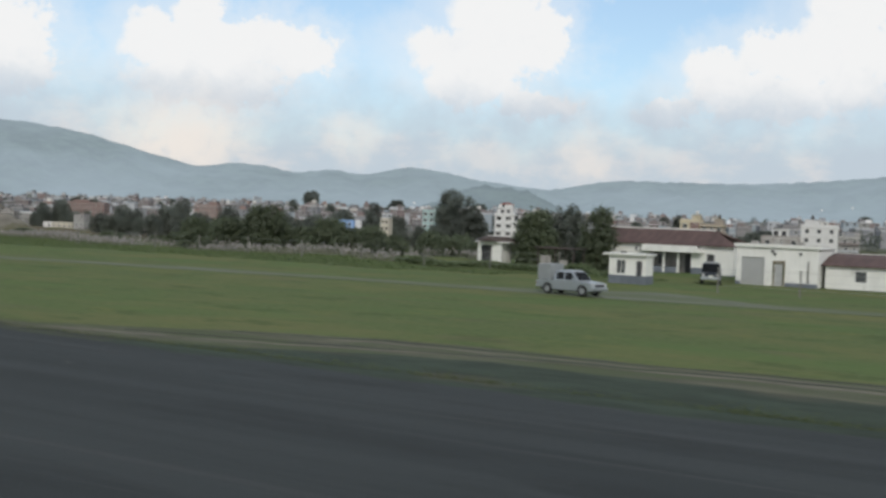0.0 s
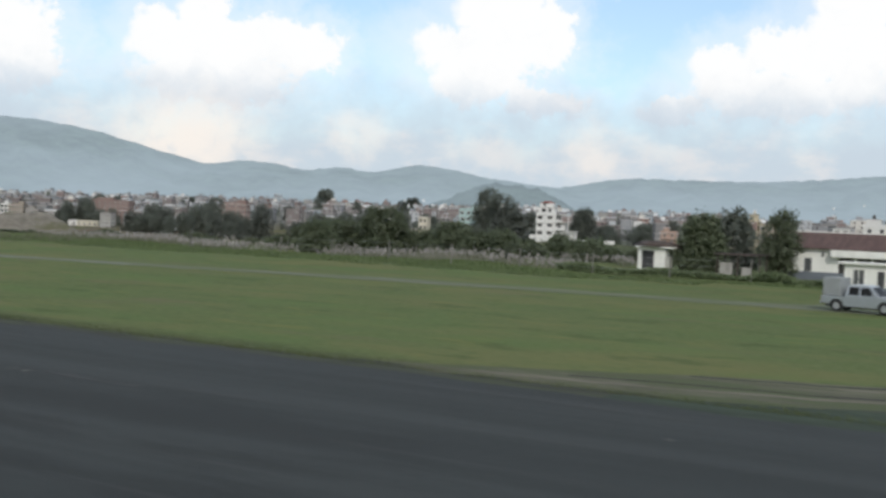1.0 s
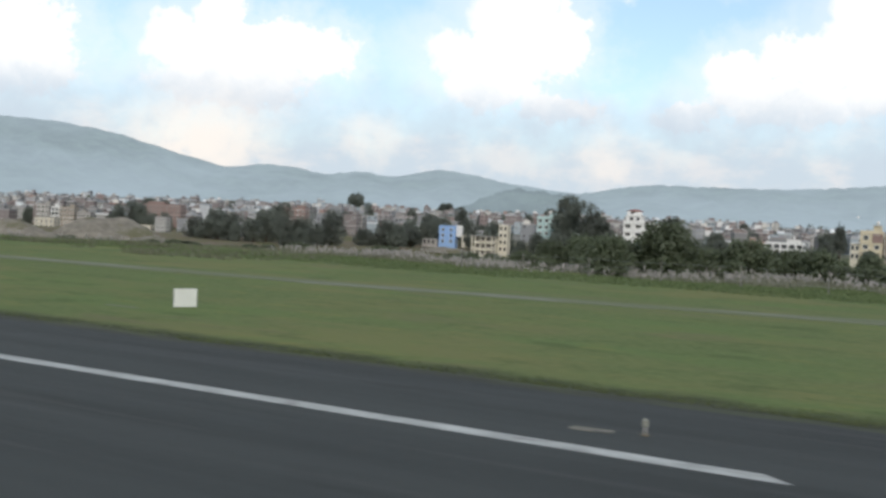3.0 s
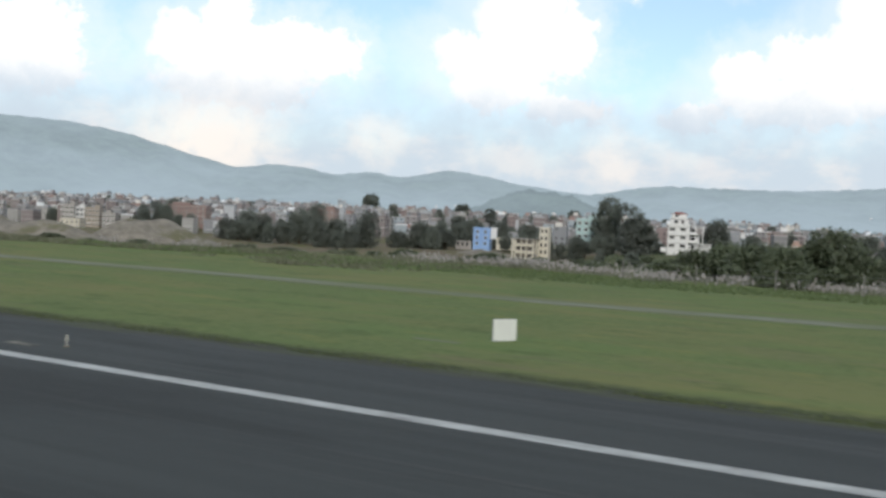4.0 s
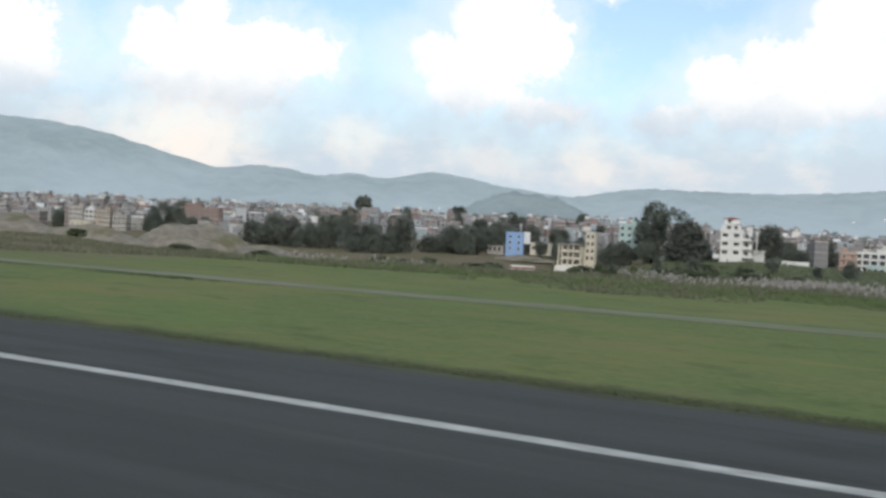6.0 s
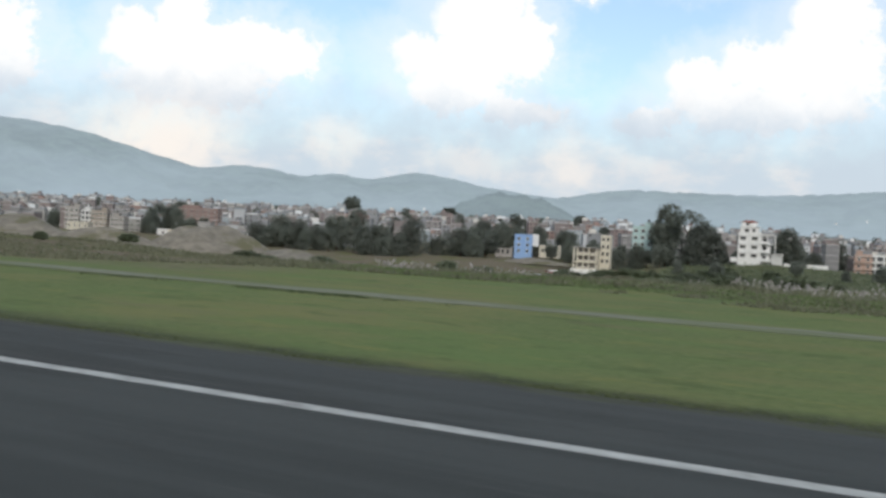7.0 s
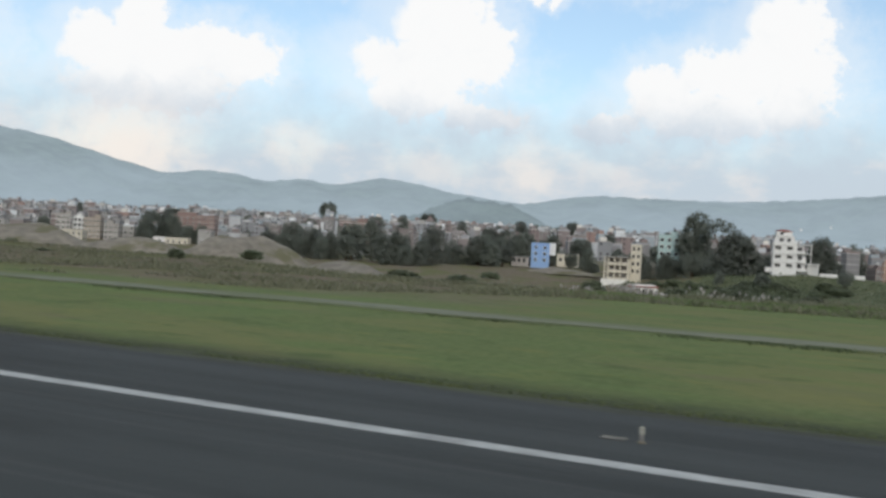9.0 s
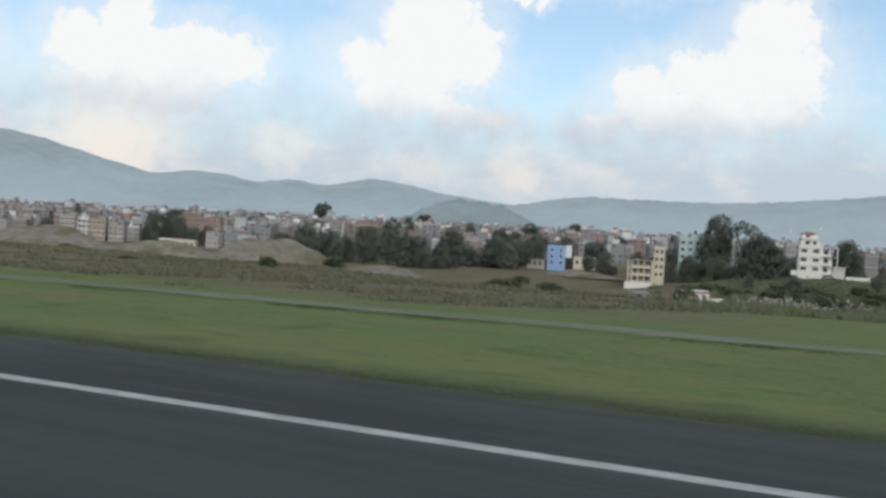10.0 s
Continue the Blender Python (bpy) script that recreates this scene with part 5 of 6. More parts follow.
def garage_building():
    t = thing("garage_building", "flat-roofed white building with a wide grey roller shutter", "building", (-25.1, 99.1, -0.05))
    w = 7.1
    pierced_wall(t, "front_wall", 0, w, 0, 0.25, 0.0, 3.4, [(0.45, 2.5, 0.0, 2.5), (3.4, 4.15, 0.0, 2.05)], M_WHITE)
    part("back_wall", block(0, w, 7.75, 8.0, 0, 3.4), M_WHITE, t)
    for x in (0, w - 0.25):
        part("side_wall", block(x, x + 0.25, 0.25, 7.75, 0, 3.4), M_WHITE, t)
    bm = bmesh.new()
    for k in range(16):
        block(0.45, 2.5, 0.12, 0.16 + 0.015 * (k % 2), 0.156 * k, 0.156 * (k + 1) - 0.008, bm)
    part("roller_shutter", bm, M_SHUTTER, t, "grey slatted roller shutter")
    part("door", block(3.4, 4.15, 0.1, 0.15, 0.0, 2.05), M_SHUTTER, t)
    part("door_surround", block(3.25, 4.3, -0.05, 0.0, 2.05, 2.25), M_DIRT, t, "ochre lintel over the door")
    for x in (3.25, 4.15):
        part("door_jamb", block(x, x + 0.15, -0.05, 0.0, 0.0, 2.05), M_DIRT, t, "ochre door jamb")
    part("side_plinth", block(4.35, w + 0.03, -0.04, 0.0, -0.2, 0.35), M_PLINTH, t)
    part("ledge", block(4.4, w, -0.06, 0.0, 1.42, 1.5), M_WHITE, t)
    # small black fixtures on the wall, of unknown use
    for x, z in ((3.3, 2.75), (3.1, 3.0), (5.55, 2.85)):
        part("wall_fixture", block(x, x + 0.2, -0.16, 0.0, z, z + 0.2, bevel=0.02), M_DARK, t)
    part("conduit", tube([(6.3, -0.05, 0.4), (6.3, -0.05, 2.3)], [0.05, 0.05], 8), M_DARK, t)
    for k in range(3):
        part("roof_clutter", block(1.0 + 2.0 * k, 1.6 + 2.0 * k, 1.0, 1.6, 3.55, 3.95 + 0.1 * (k % 2)), M_CONCRETE, t)
    part("roof_slab", block(-0.2, w + 0.2, -0.25, 8.2, 3.4, 3.55, bevel=0.02), M_WHITE, t)
    part("parapet", block(-0.2, w + 0.2, -0.25, -0.1, 3.55, 3.7), M_WHITE, t)
    part("plinth", block(-0.03, 0.45, -0.03, 0.0, -0.2, 0.3), M_PLINTH, t)


def low_store():
    t = thing("low_store", "low white store with a dull red-brown roof", "building", (-17.6, 100.5, -0.05))
    pierced_wall(t, "front_wall", 0, 16.0, 0, 0.25, 0, 2.1, [(2.5, 3.4, 0.7, 1.6), (6.0, 7.0, 0.0, 1.95), (10.0, 11.0, 0.7, 1.6)], M_WHITE)
    part("back_wall", block(0, 16.0, 5.75, 6.0, 0, 3.1), M_WHITE, t)
    for x in (0, 15.75):
        part("side_wall", block(x, x + 0.25, 0.25, 5.75, 0, 2.1), M_WHITE, t)
    bm = extruded([(-0.4, 2.1), (3.0, 2.75), (5.7, 3.05), (5.7, 2.95), (3.0, 2.65), (-0.4, 2.0)], 0, 1)
    for v in bm.verts:
        v.co = Vector((-0.3 + v.co.y * 16.6, v.co.x, v.co.z))
    bmesh.ops.recalc_face_normals(bm, faces=bm.faces)
    part("roof", bm, M_SHEET, t, "dull red-brown sheet roof")
    part("door", block(6.0, 7.0, 0.1, 0.15, 0, 1.95), M_DARK, t)
    for x in (2.5, 10.0):
        part("window", block(x, x + (0.9 if x < 5 else 1.0), 0.1, 0.14, 0.7, 1.6), M_PANE, t)


def gate_hut():
    t = thing("gate_hut", "small white open-fronted hut with a low dark roof", "hut", (-56.8, 109.0, -0.05))
    pierced_wall(t, "front_wall", 0, 3.0, 0, 0.2, 0, 2.45, [(0.45, 1.75, 0.3, 2.15)], M_WHITE)
    part("back_wall", block(0, 3.0, 2.2, 2.4, 0, 2.45), M_WHITE, t)
    for x in (0, 2.8):
        part("side_wall", block(x, x + 0.2, 0.2, 2.2, 0, 2.45), M_WHITE, t)
    # dark sheet stands for the shaded inside of the open front
    part("window", block(0.45, 1.75, 0.1, 0.14, 0.3, 2.15), M_DARK, t)
    part("eaves_slab", block(-0.15, 3.9, -0.4, 2.8, 2.45, 2.6, bevel=0.02), M_WHITE, t)
    part("roof", tube([(1.6, 1.3, 2.6), (1.6, 1.3, 3.15)], [2.9, 1.5], 4), M_SHEET_DARK, t, "low dark brown hipped roof")


def lean_to():
    t = thing("open_shelter", "low open shelter with a thin flat roof on posts", "shelter", (-47.0, 103.7, -0.05))
    part("roof", block(-0.2, 4.4, -0.3, 3.0, 2.25, 2.36), M_SHEET_DARK, t)
    for x in (0.05, 2.0, 4.05):
        part("post", block(x, x + 0.1, 0, 0.1, 0, 2.25), M_SHEET_DARK, t)
        part("post", block(x, x + 0.1, 2.7, 2.8, 0, 2.25), M_SHEET_DARK, t)
    part("half_wall", block(0.3, 1.5, 0.2, 0.35, 0, 1.5), M_CONCRETE, t)
    part("half_wall", block(2.4, 3.3, 0.2, 0.35, 0, 1.1), M_CONCRETE, t)


guard_hut()
long_building()
garage_building()
low_store()
gate_hut()
lean_to()


def fence():
    """Concrete fence posts with strained wire along the far edge of the airfield."""
    t = thing("perimeter_fence", "grey concrete fence posts with strands of wire", "fence", (0, 0, 0))
    proto = mesh_of("post", block(-0.05, 0.05, -0.05, 0.05, -0.4, 2.0, bevel=0.01), M_POST)
    spots = [(-140 + 7.5 * k, 98.0 + 1.2 * math.sin(k * 0.6)) for k in range(4, 14)] + [(-22 + 6 * k, 82.0) for k in range(5)]
    for x, y in spots:
        ob = new("post", proto)
        ob.parent = t
        ob.matrix_world = pose(x, y, z_at(x, y), 0, 0, random.uniform(-4, 4))
    for a, b in zip(spots, spots[1:]):
        if b[0] - a[0] > 8 or b[0] < a[0]:
            continue
        for z in (0.6, 1.2, 1.8):
            part("wire", tube([(a[0], a[1], z_at(*a) + z), (b[0], b[1], z_at(*b) + z)], [0.008, 0.008], 4, cap=False), M_STEEL, t)


fence()

# ---- town ----


def window_mesh(w, h, frame_m):
    bm = block(-w / 2 - 0.12, w / 2 + 0.12, -0.10, 0.05, -0.1, h + 0.1)
    block(-w / 2, w / 2, -0.115, -0.02, 0, h, bm, slot=1)
    block(-w / 2 - 0.25, w / 2 + 0.25, -0.45, 0.0, h + 0.1, h + 0.2, bm)
    return mesh_of("window", bm, [frame_m, M_PANE])


WINDOWS = [window_mesh(1.2, 1.3, M_TRIM), window_mesh(1.0, 1.4, M_TRIM), window_mesh(1.5, 1.35, M_WHITE)]
TANK = mesh_of("water_tank", tube([(0, 0, 0), (0, 0, 1.1), (0, 0, 1.35), (0, 0, 1.5)], [0.55, 0.55, 0.4, 0.2], 12), M_TANK)
COLUMN = mesh_of("roof_column", block(-0.15, 0.15, -0.15, 0.15, 0, 1.6), M_CONCRETE)


def hung(name, data, parent, at, turn=0.0):
    ob = new(name, data)
    ob.parent = parent
    ob.matrix_local = pose(*at, 0, 0, turn)
    return ob


def house(label, at, turn, w, d, floors, wall_m, front, side, seed, group="", storey=3.1, style=0, slab_m=None, wins=None, foot=3.0, tank=True, name="house", top_room=True):
    """A flat-roofed town house: walls, floor slabs, parapet, stair head, tank and each window."""
    r = random.Random(seed)
    t = thing(name, label, "house", at, turn, group)
    h = floors * storey
    slab_m = slab_m or M_SLAB
    part("wall", block(-w / 2, w / 2, -d / 2, d / 2, -foot, h), wall_m, t)
    for k in range(1, floors + 1):
        o = 0.3 if style != 2 else 0.7
        part("floor_slab", block(-w / 2 - o, w / 2 + o, -d / 2 - o, d / 2 + o, k * storey - 0.16, k * storey), slab_m, t)
    bm = bmesh.new()
    for x0, x1, y0, y1 in ((-w / 2, w / 2, -d / 2, -d / 2 + 0.15), (-w / 2, w / 2, d / 2 - 0.15, d / 2), (-w / 2, -w / 2 + 0.15, -d / 2 + 0.15, d / 2 - 0.15), (w / 2 - 0.15, w / 2, -d / 2 + 0.15, d / 2 - 0.15)):
        block(x0, x1, y0, y1, h, h + 0.85, bm)
    part("parapet", bm, wall_m, t)
    if top_room:
        rw, rx = w * r.uniform(0.3, 0.45), r.choice((-1, 1)) * w * 0.22
        part("stair_head", block(rx - rw / 2, rx + rw / 2, -d * 0.05, d * 0.45, h, h + 2.5), wall_m, t)
        part("stair_roof", block(rx - rw / 2 - 0.3, rx + rw / 2 + 0.3, -d * 0.05 - 0.3, d * 0.45 + 0.2, h + 2.5, h + 2.65), slab_m, t)
        if tank:
            hung("water_tank", TANK, t, (rx, d * 0.2, h + 2.65))
    if style == 1:
        for sx in (-1, 1):
            hung("roof_column", COLUMN, t, (sx * (w / 2 - 0.3), -d / 2 + 0.3, h + 0.6))
    win = wins or WINDOWS[seed % len(WINDOWS)]
    bare = 0.22 if group else 0.0
    for k in range(floors):
        for c in range(front):
            if r.random() < bare:
                continue
            x = (c + 0.5) / front * w - w / 2 + r.uniform(-0.3, 0.3) * (1 if group else 0.2)
            hung("window", win, t, (x, -d / 2, k * storey + 0.95))
        for c in range(side):
            y = (c + 0.5) / side * d - d / 2
            hung("window", win, t, (w / 2, y, k * storey + 0.95), 90)
    if style == 2:
        for k in range(1, floors):
            part("balcony", block(-w / 2, w / 2, -d / 2 - 1.1, -d / 2 - 1.0, k * storey, k * storey + 0.9), wall_m, t)
    return t


M_PURE = varied("bright_white_walls", [(0.72, 0.72, 0.71)], 0.8, 0.12)
M_CREAM = varied("cream_walls", [(0.60, 0.56, 0.46)], 0.85, 0.25)
M_BLUE = varied("sky_blue_walls", [(0.24, 0.40, 0.68)], 0.8, 0.12)
M_AQUA = varied("aqua_walls", [(0.42, 0.57, 0.57)], 0.8, 0.15)
M_YELLOW = varied("yellow_walls", [(0.58, 0.51, 0.36)], 0.85, 0.2)
M_BRICK = varied("red_brick_walls", [(0.25, 0.165, 0.148)], 0.9, 0.3)
M_PEACH = varied("orange_brick_walls", [(0.44, 0.30, 0.245)], 0.9, 0.25)
M_TAN = varied("tan_cement_walls", [(0.36, 0.31, 0.255)], 0.9, 0.3)
M_PLAIN = varied("grey_cement_walls", [(0.36, 0.34, 0.32)], 0.9, 0.35)
M_TILE = surface("red_tin_roof", (0.27, 0.115, 0.10), 0.7, 0.15, 1.0)


def white_tower():
    t = thing("white_building", "bright white building with stepped floors and a small red roof", "building", (-223.6, 455, -2.0), 14)
    st = 3.55
    part("wall", block(-6.0, 3.2, -5, 5, -3, 3 * st), M_PURE, t)
    part("wing", block(3.2, 7.0, -2.6, 5, -3, 2 * st), M_PURE, t, "recessed balcony wing")
    for k in range(1, 4):
        part("floor_slab", block(-6.3, 3.5, -5.3, 5.3, k * st - 0.2, k * st), M_PURE, t)
    for k in range(3):
        part("balcony_slab", block(3.2, 7.4 - 0.5 * k, -5.0, -2.6, k * st - 0.2, k * st), M_PURE, t)
        part("balcony_wall", block(3.2, 7.4 - 0.5 * k, -5.0, -4.85, k * st, k * st + 0.9), M_PURE, t)
        part("balcony_door", block(4.0, 5.4, -2.7, -2.55, k * st + 0.1, k * st + 2.3), M_DARK, t)
        for x in (-4.1, 0.5):
            w = part("window", block(x - 1.25, x + 1.25, -5.14, -4.95, k * st + 1.05, k * st + 2.65), M_TRIM, t)
            part("pane", block(x - 1.05, x - 0.06, -5.17, -5.0, k * st + 1.2, k * st + 2.5), M_DARK, w)
            part("pane", block(x + 0.06, x + 1.05, -5.17, -5.0, k * st + 1.2, k * st + 2.5), M_DARK, w)
            part("sunshade", block(x - 1.5, x + 1.5, -5.7, -5.0, k * st + 2.75, k * st + 2.87), M_PURE, w)
        for y in (-2.5, 2.5):
            part("side_window", block(3.15, 3.28, y - 0.8, y + 0.8, k * st + 1.1, k * st + 2.5), M_DARK, t)
    h = 3 * st
    part("roof_terrace", block(3.5, 9.4, -4.6, 5.2, h - 0.2, h), M_PURE, t, "wide overhanging roof slab")
    part("lower_terrace", block(3.5, 9.0, -4.4, 5.0, 2 * st - 0.2, 2 * st), M_PURE, t)
    for x in (5.4, 8.6):
        part("terrace_column", block(x, x + 0.35, -4.2, -3.85, -1.0, h - 0.2), M_PURE, t)
    part("terrace_wall", block(-6.1, 3.3, -5.1, -4.95, h, h + 0.9), M_PURE, t)
    part("upper_floor", block(-5.4, 2.2, -3.4, 4.0, h, h + 3.0), M_PURE, t)
    part("upper_slab", block(-5.6, 2.8, -3.9, 4.4, h + 3.0, h + 3.2), M_PURE, t)
    part("upper_window", block(-3.6, -2.0, -3.46, -3.3, h + 0.9, h + 2.3), M_DARK, t)
    part("upper_door", block(-0.6, 0.6, -3.46, -3.3, h + 0.1, h + 2.3), M_DARK, t)
    part("roof_room", block(-4.9, 1.3, -2.6, 3.2, h + 3.2, h + 4.9), M_PURE, t)
    part("pitched_roof", tube([(-1.8, 0.3, h + 4.9), (-1.8, 0.3, h + 5.9)], [4.2, 1.4], 4), M_TILE, t, "small red pyramid roof")
    part("roof_window", block(-3.4, -2.2, -2.66, -2.5, h + 3.7, h + 4.6), M_DARK, t)
    part("annex", block(7.4, 12.0, -2.5, 4.0, -3, 2.9), M_PURE, t)
    part("annex_slab", block(7.2, 12.6, -4.4, 4.4, 2.9, 3.1), M_PURE, t)
    for x in (8.0, 9.8, 11.6):
        part("annex_column", block(x, x + 0.3, -4.2, -3.9, -1, 2.9), M_PURE, t)
    part("garden_wall", block(-8.8, -6.2, -5.4, -5.2, -1.0, 0.9), M_PURE, t)
    part("long_wall", block(12.6, 30.0, -3.0, -2.8, -2.4, -0.6), M_PURE, t)


def cream_block():
    """Unfinished cream building: columns, floors and open bays."""
    t = thing("unfinished_building", "unfinished cream concrete building with open bays", "building", (-284.6, 431, -9.8), 12)
    for k in range(4):
        z = k * 3.1
        part("floor_slab", block(-8.0, 2.2, -5.2, 5.2, z - 0.2, z + 0.05), M_CREAM, t)
        if k < 3:
            for x in (-7.6, -6.1, -3.6, -1.2, 1.8):
                part("column", block(x - 0.3, x + 0.3, -5.0, -4.5, z, z + 2.9), M_CREAM, t)
            for x in (-4.85, -2.4, 0.3):
                part("low_wall", block(x - 0.95, x + 0.95, -4.9, -4.75, z, z + 0.9), M_CREAM, t)
            part("inner_wall", block(-7.4, 1.8, -1.0, -0.8, z, z + 2.9), M_PLAIN, t)
            part("side_column", block(1.5, 2.1, -1.0, -0.5, z, z + 2.9), M_CREAM, t)
            part("side_wall", block(1.7, 2.0, 0.0, 5.0, z, z + 2.9), M_CREAM, t)
    part("roof_slab", block(-8.9, 2.6, -5.6, 5.6, 9.15, 9.4), M_CONCRETE, t)
    part("pale_foot", block(-8.8, 2.2, -6.2, -5.5, -3.0, 0.2), M_TRIM, t, "pale foundation wall")
    part("stair_tower", block(2.0, 6.2, 5.2, 10.5, -2.0, 14.7), M_CREAM, t)
    for k in range(4):
        for x in (3.1, 5.1):
            part("window", block(x - 0.5, x + 0.5, 5.12, 5.3, k * 3.1 + 3.0, k * 3.1 + 4.4), M_DARK, t)
    part("tower_slab", block(1.7, 6.5, 4.9, 10.8, 14.7, 14.95), M_TRIM, t)


def blue_house():
    t = house("sky-blue three-storey house beside low sheds", (-352, 507, -6.8), 20, 9.0, 8.0, 3, M_BLUE, 2, 1, 7, slab_m=M_BLUE, wins=WINDOWS[0], tank=False, top_room=False, name="blue_house")
    part("white_wing", block(4.5, 7.6, -1.0, 3.0, 4.2, 10.4), M_PURE, t)
    s = thing("low_shed", "low grey cement shed with dark doorways", "shed", (-361, 505, -7.0), 10)
    part("wall", block(-5, 4, -2.5, 2.5, -2.0, 2.6), M_PLAIN, s)
    part("roof", block(-5.3, 4.3, -2.9, 2.9, 2.6, 2.8), M_CONCRETE, s)
    for x in (-3.4, -1.0, 1.6):
        part("door", block(x - 0.6, x + 0.6, -2.56, -2.4, 0, 2.0), M_DARK, s)
    k = thing("low_house", "low cream house with dark windows", "house", (-337.5, 508, -6.0), 10)
    part("wall", block(-5, 5, -3, 3, -2.0, 4.4), M_CREAM, k)
    part("roof", block(-5.3, 5.3, -3.3, 3.3, 4.4, 4.6), M_CONCRETE, k)
    for x in (-3.2, 0, 3.2):
        part("window", block(x - 0.7, x + 0.7, -3.06, -2.9, 0.9, 2.4), M_DARK, k)


white_tower()
cream_block()
blue_house()
house("aqua four-storey house behind the trees", (-279, 479, -3.0), 15, 9.5, 9, 4, M_AQUA, 3, 2, 8, slab_m=M_AQUA)
# oversized dark panes stand in for the shade inside the deep balconies
white_house = house("white three-storey house with deep balconies", (-180.8, 547, -7.4), 6, 18, 8, 3, M_PURE, 5, 3, 9, style=2, slab_m=M_PURE, wins=window_mesh(2.5, 2.0, M_WHITE))
for cx in (-8.9, -5.4, -1.8, 1.8, 5.4, 8.9):
    part("balcony_column", block(cx - 0.22, cx + 0.22, -5.0, -4.7, -2.0, 9.15), M_PURE, white_house)
yellow = house("pale yellow three-storey house with roof tanks", (-113.9, 380, -1.6), 6, 7.0, 8, 3, M_YELLOW, 2, 2, 11, slab_m=M_CREAM)
part("cream_wing", block(-6.4, -3.5, -3.4, 3.4, -3.0, 5.6), M_CREAM, yellow, "lower cream side wing")
part("wing_roof", block(-6.7, -3.5, -3.8, 3.6, 5.6, 5.75), M_TRIM, yellow)
for wz in (0.8, 3.6):
    for wx in (-5.7, -4.3):
        part("wing_window", block(wx - 0.45, wx + 0.45, -3.46, -3.3, wz, wz + 1.4), M_PANE, yellow)
part("brown_panel", block(0.2, 3.4, -4.2, -4.0, 6.3, 9.2), M_BRICK, yellow, "red-brown upper wall panel")
house("tan house with long balconies beside a yellow house", (-106.2, 381, -1.8), 6, 7.6, 8, 3, M_TAN, 3, 2, 12, storey=2.75, style=2, slab_m=M_YELLOW)
house("orange brick five-storey house with white balconies", (-188.6, 521, -10.5), 10, 7.5, 8, 4, M_PEACH, 2, 2, 13, style=2, slab_m=M_PURE)
house("pale aqua two-storey house below a white house", (-178.2, 533, -10.4), 8, 8, 7, 2, M_AQUA, 3, 2, 14, style=1, top_room=False)
house("long red brick block of flats", (-606, 546, -4.5), 24, 27, 11, 4, M_BRICK, 7, 2, 15)
house("red brick three-storey house on the rise", (-469, 520, -0.5), 22, 15, 10, 3, M_BRICK, 5, 2, 16)
house("pale cement house with a roof room", (-668, 496, -8.0), 28, 9, 9, 4, M_PLAIN, 3, 2, 17)
house("white house with dark open balconies", (-655, 497, -9.5), 24, 8, 8, 4, M_PURE, 3, 2, 25, style=2, slab_m=M_PURE, wins=window_mesh(1.8, 1.9, M_WHITE))
house("bare brick and cement house with open floors", (-644, 496, -9.5), 30, 10, 9, 4, M_TAN, 4, 2, 18, style=1)
house("grey cement house beside bare brick houses", (-632, 500, -9.5), 26, 9, 9, 3, M_PLAIN, 3, 2, 26, style=1)
house("small cream house at the foot of the town", (-634, 470, -11.0), 26, 13, 9, 2, M_CREAM, 4, 2, 19, top_room=False)
house("low white-walled house among the earth banks", (-602, 510, -9.8), 26, 8, 8, 1, M_PURE, 1, 1, 20, top_room=False, tank=False)
house("low cream house with a flat roof", (-588, 509, -9.8), 26, 14, 8, 1, M_CREAM, 4, 1, 21, top_room=False, tank=False)


def pavilion():
    t = thing("pavilion", "small white pavilion with a red band and roof", "pavilion", (-224, 250, -7.2), 36)
    part("wall", block(-3.6, 2.6, -2, 2, -2, 2.0), M_PURE, t)
    part("red_band", block(-3.9, 2.9, -2.3, 2.3, 2.0, 2.35), M_TILE, t, "red painted roof edge")
    part("roof", block(-3.4, 2.4, -1.8, 1.8, 2.35, 2.6), M_PURE, t)
    for x in (-2.4, -0.6, 1.2):
        part("opening", block(x - 0.4, x + 0.4, -2.06, -1.9, 0.2, 1.6), M_DARK, t)
    part("side_wall", block(2.6, 6.0, -1.8, -1.5, -2, 0.9), M_PURE, t)


pavilion()


def tin_shed():
    t = thing("tin_shed", "small shed with a blue-grey sheet roof on the slope", "shed", (-246, 281, -9.2), 20)
    part("wall", block(-2.2, 2.2, -1.5, 1.5, -1.5, 1.5), M_PLAIN, t)
    part("roof", extruded([(-2.6, 1.5), (2.6, 1.5), (2.2, 2.1), (-2.2, 2.1)], -1.9, 1.9), M_TARP, t, "blue-grey sheet roof")
    part("door", block(-0.5, 0.5, -1.56, -1.4, 0, 1.4), M_DARK, t)


tin_shed()


def roof_lookout():
    t = house("grey house with a little white two-windowed roof room", (-84, 388, -6.2), 8, 13, 9, 3, M_PLAIN, 3, 1, 23, top_room=False, tank=False)
    part("roof_room", block(-3.0, 2.4, -4.0, 0.0, 9.3, 12.4), M_PURE, t, "little white roof room")
    for x in (-1.7, 1.0):
        part("roof_window", block(x - 0.75, x + 0.75, -4.08, -3.9, 10.2, 11.8), M_DARK, t)
    part("roof_room_slab", block(-3.3, 2.7, -4.4, 0.3, 12.4, 12.6), M_PURE, t)


roof_lookout()
house("tall pale house with stepped roof rooms", (-72, 392, -5.0), 8, 12, 10, 4, M_PURE, 3, 1, 24, slab_m=M_PURE)

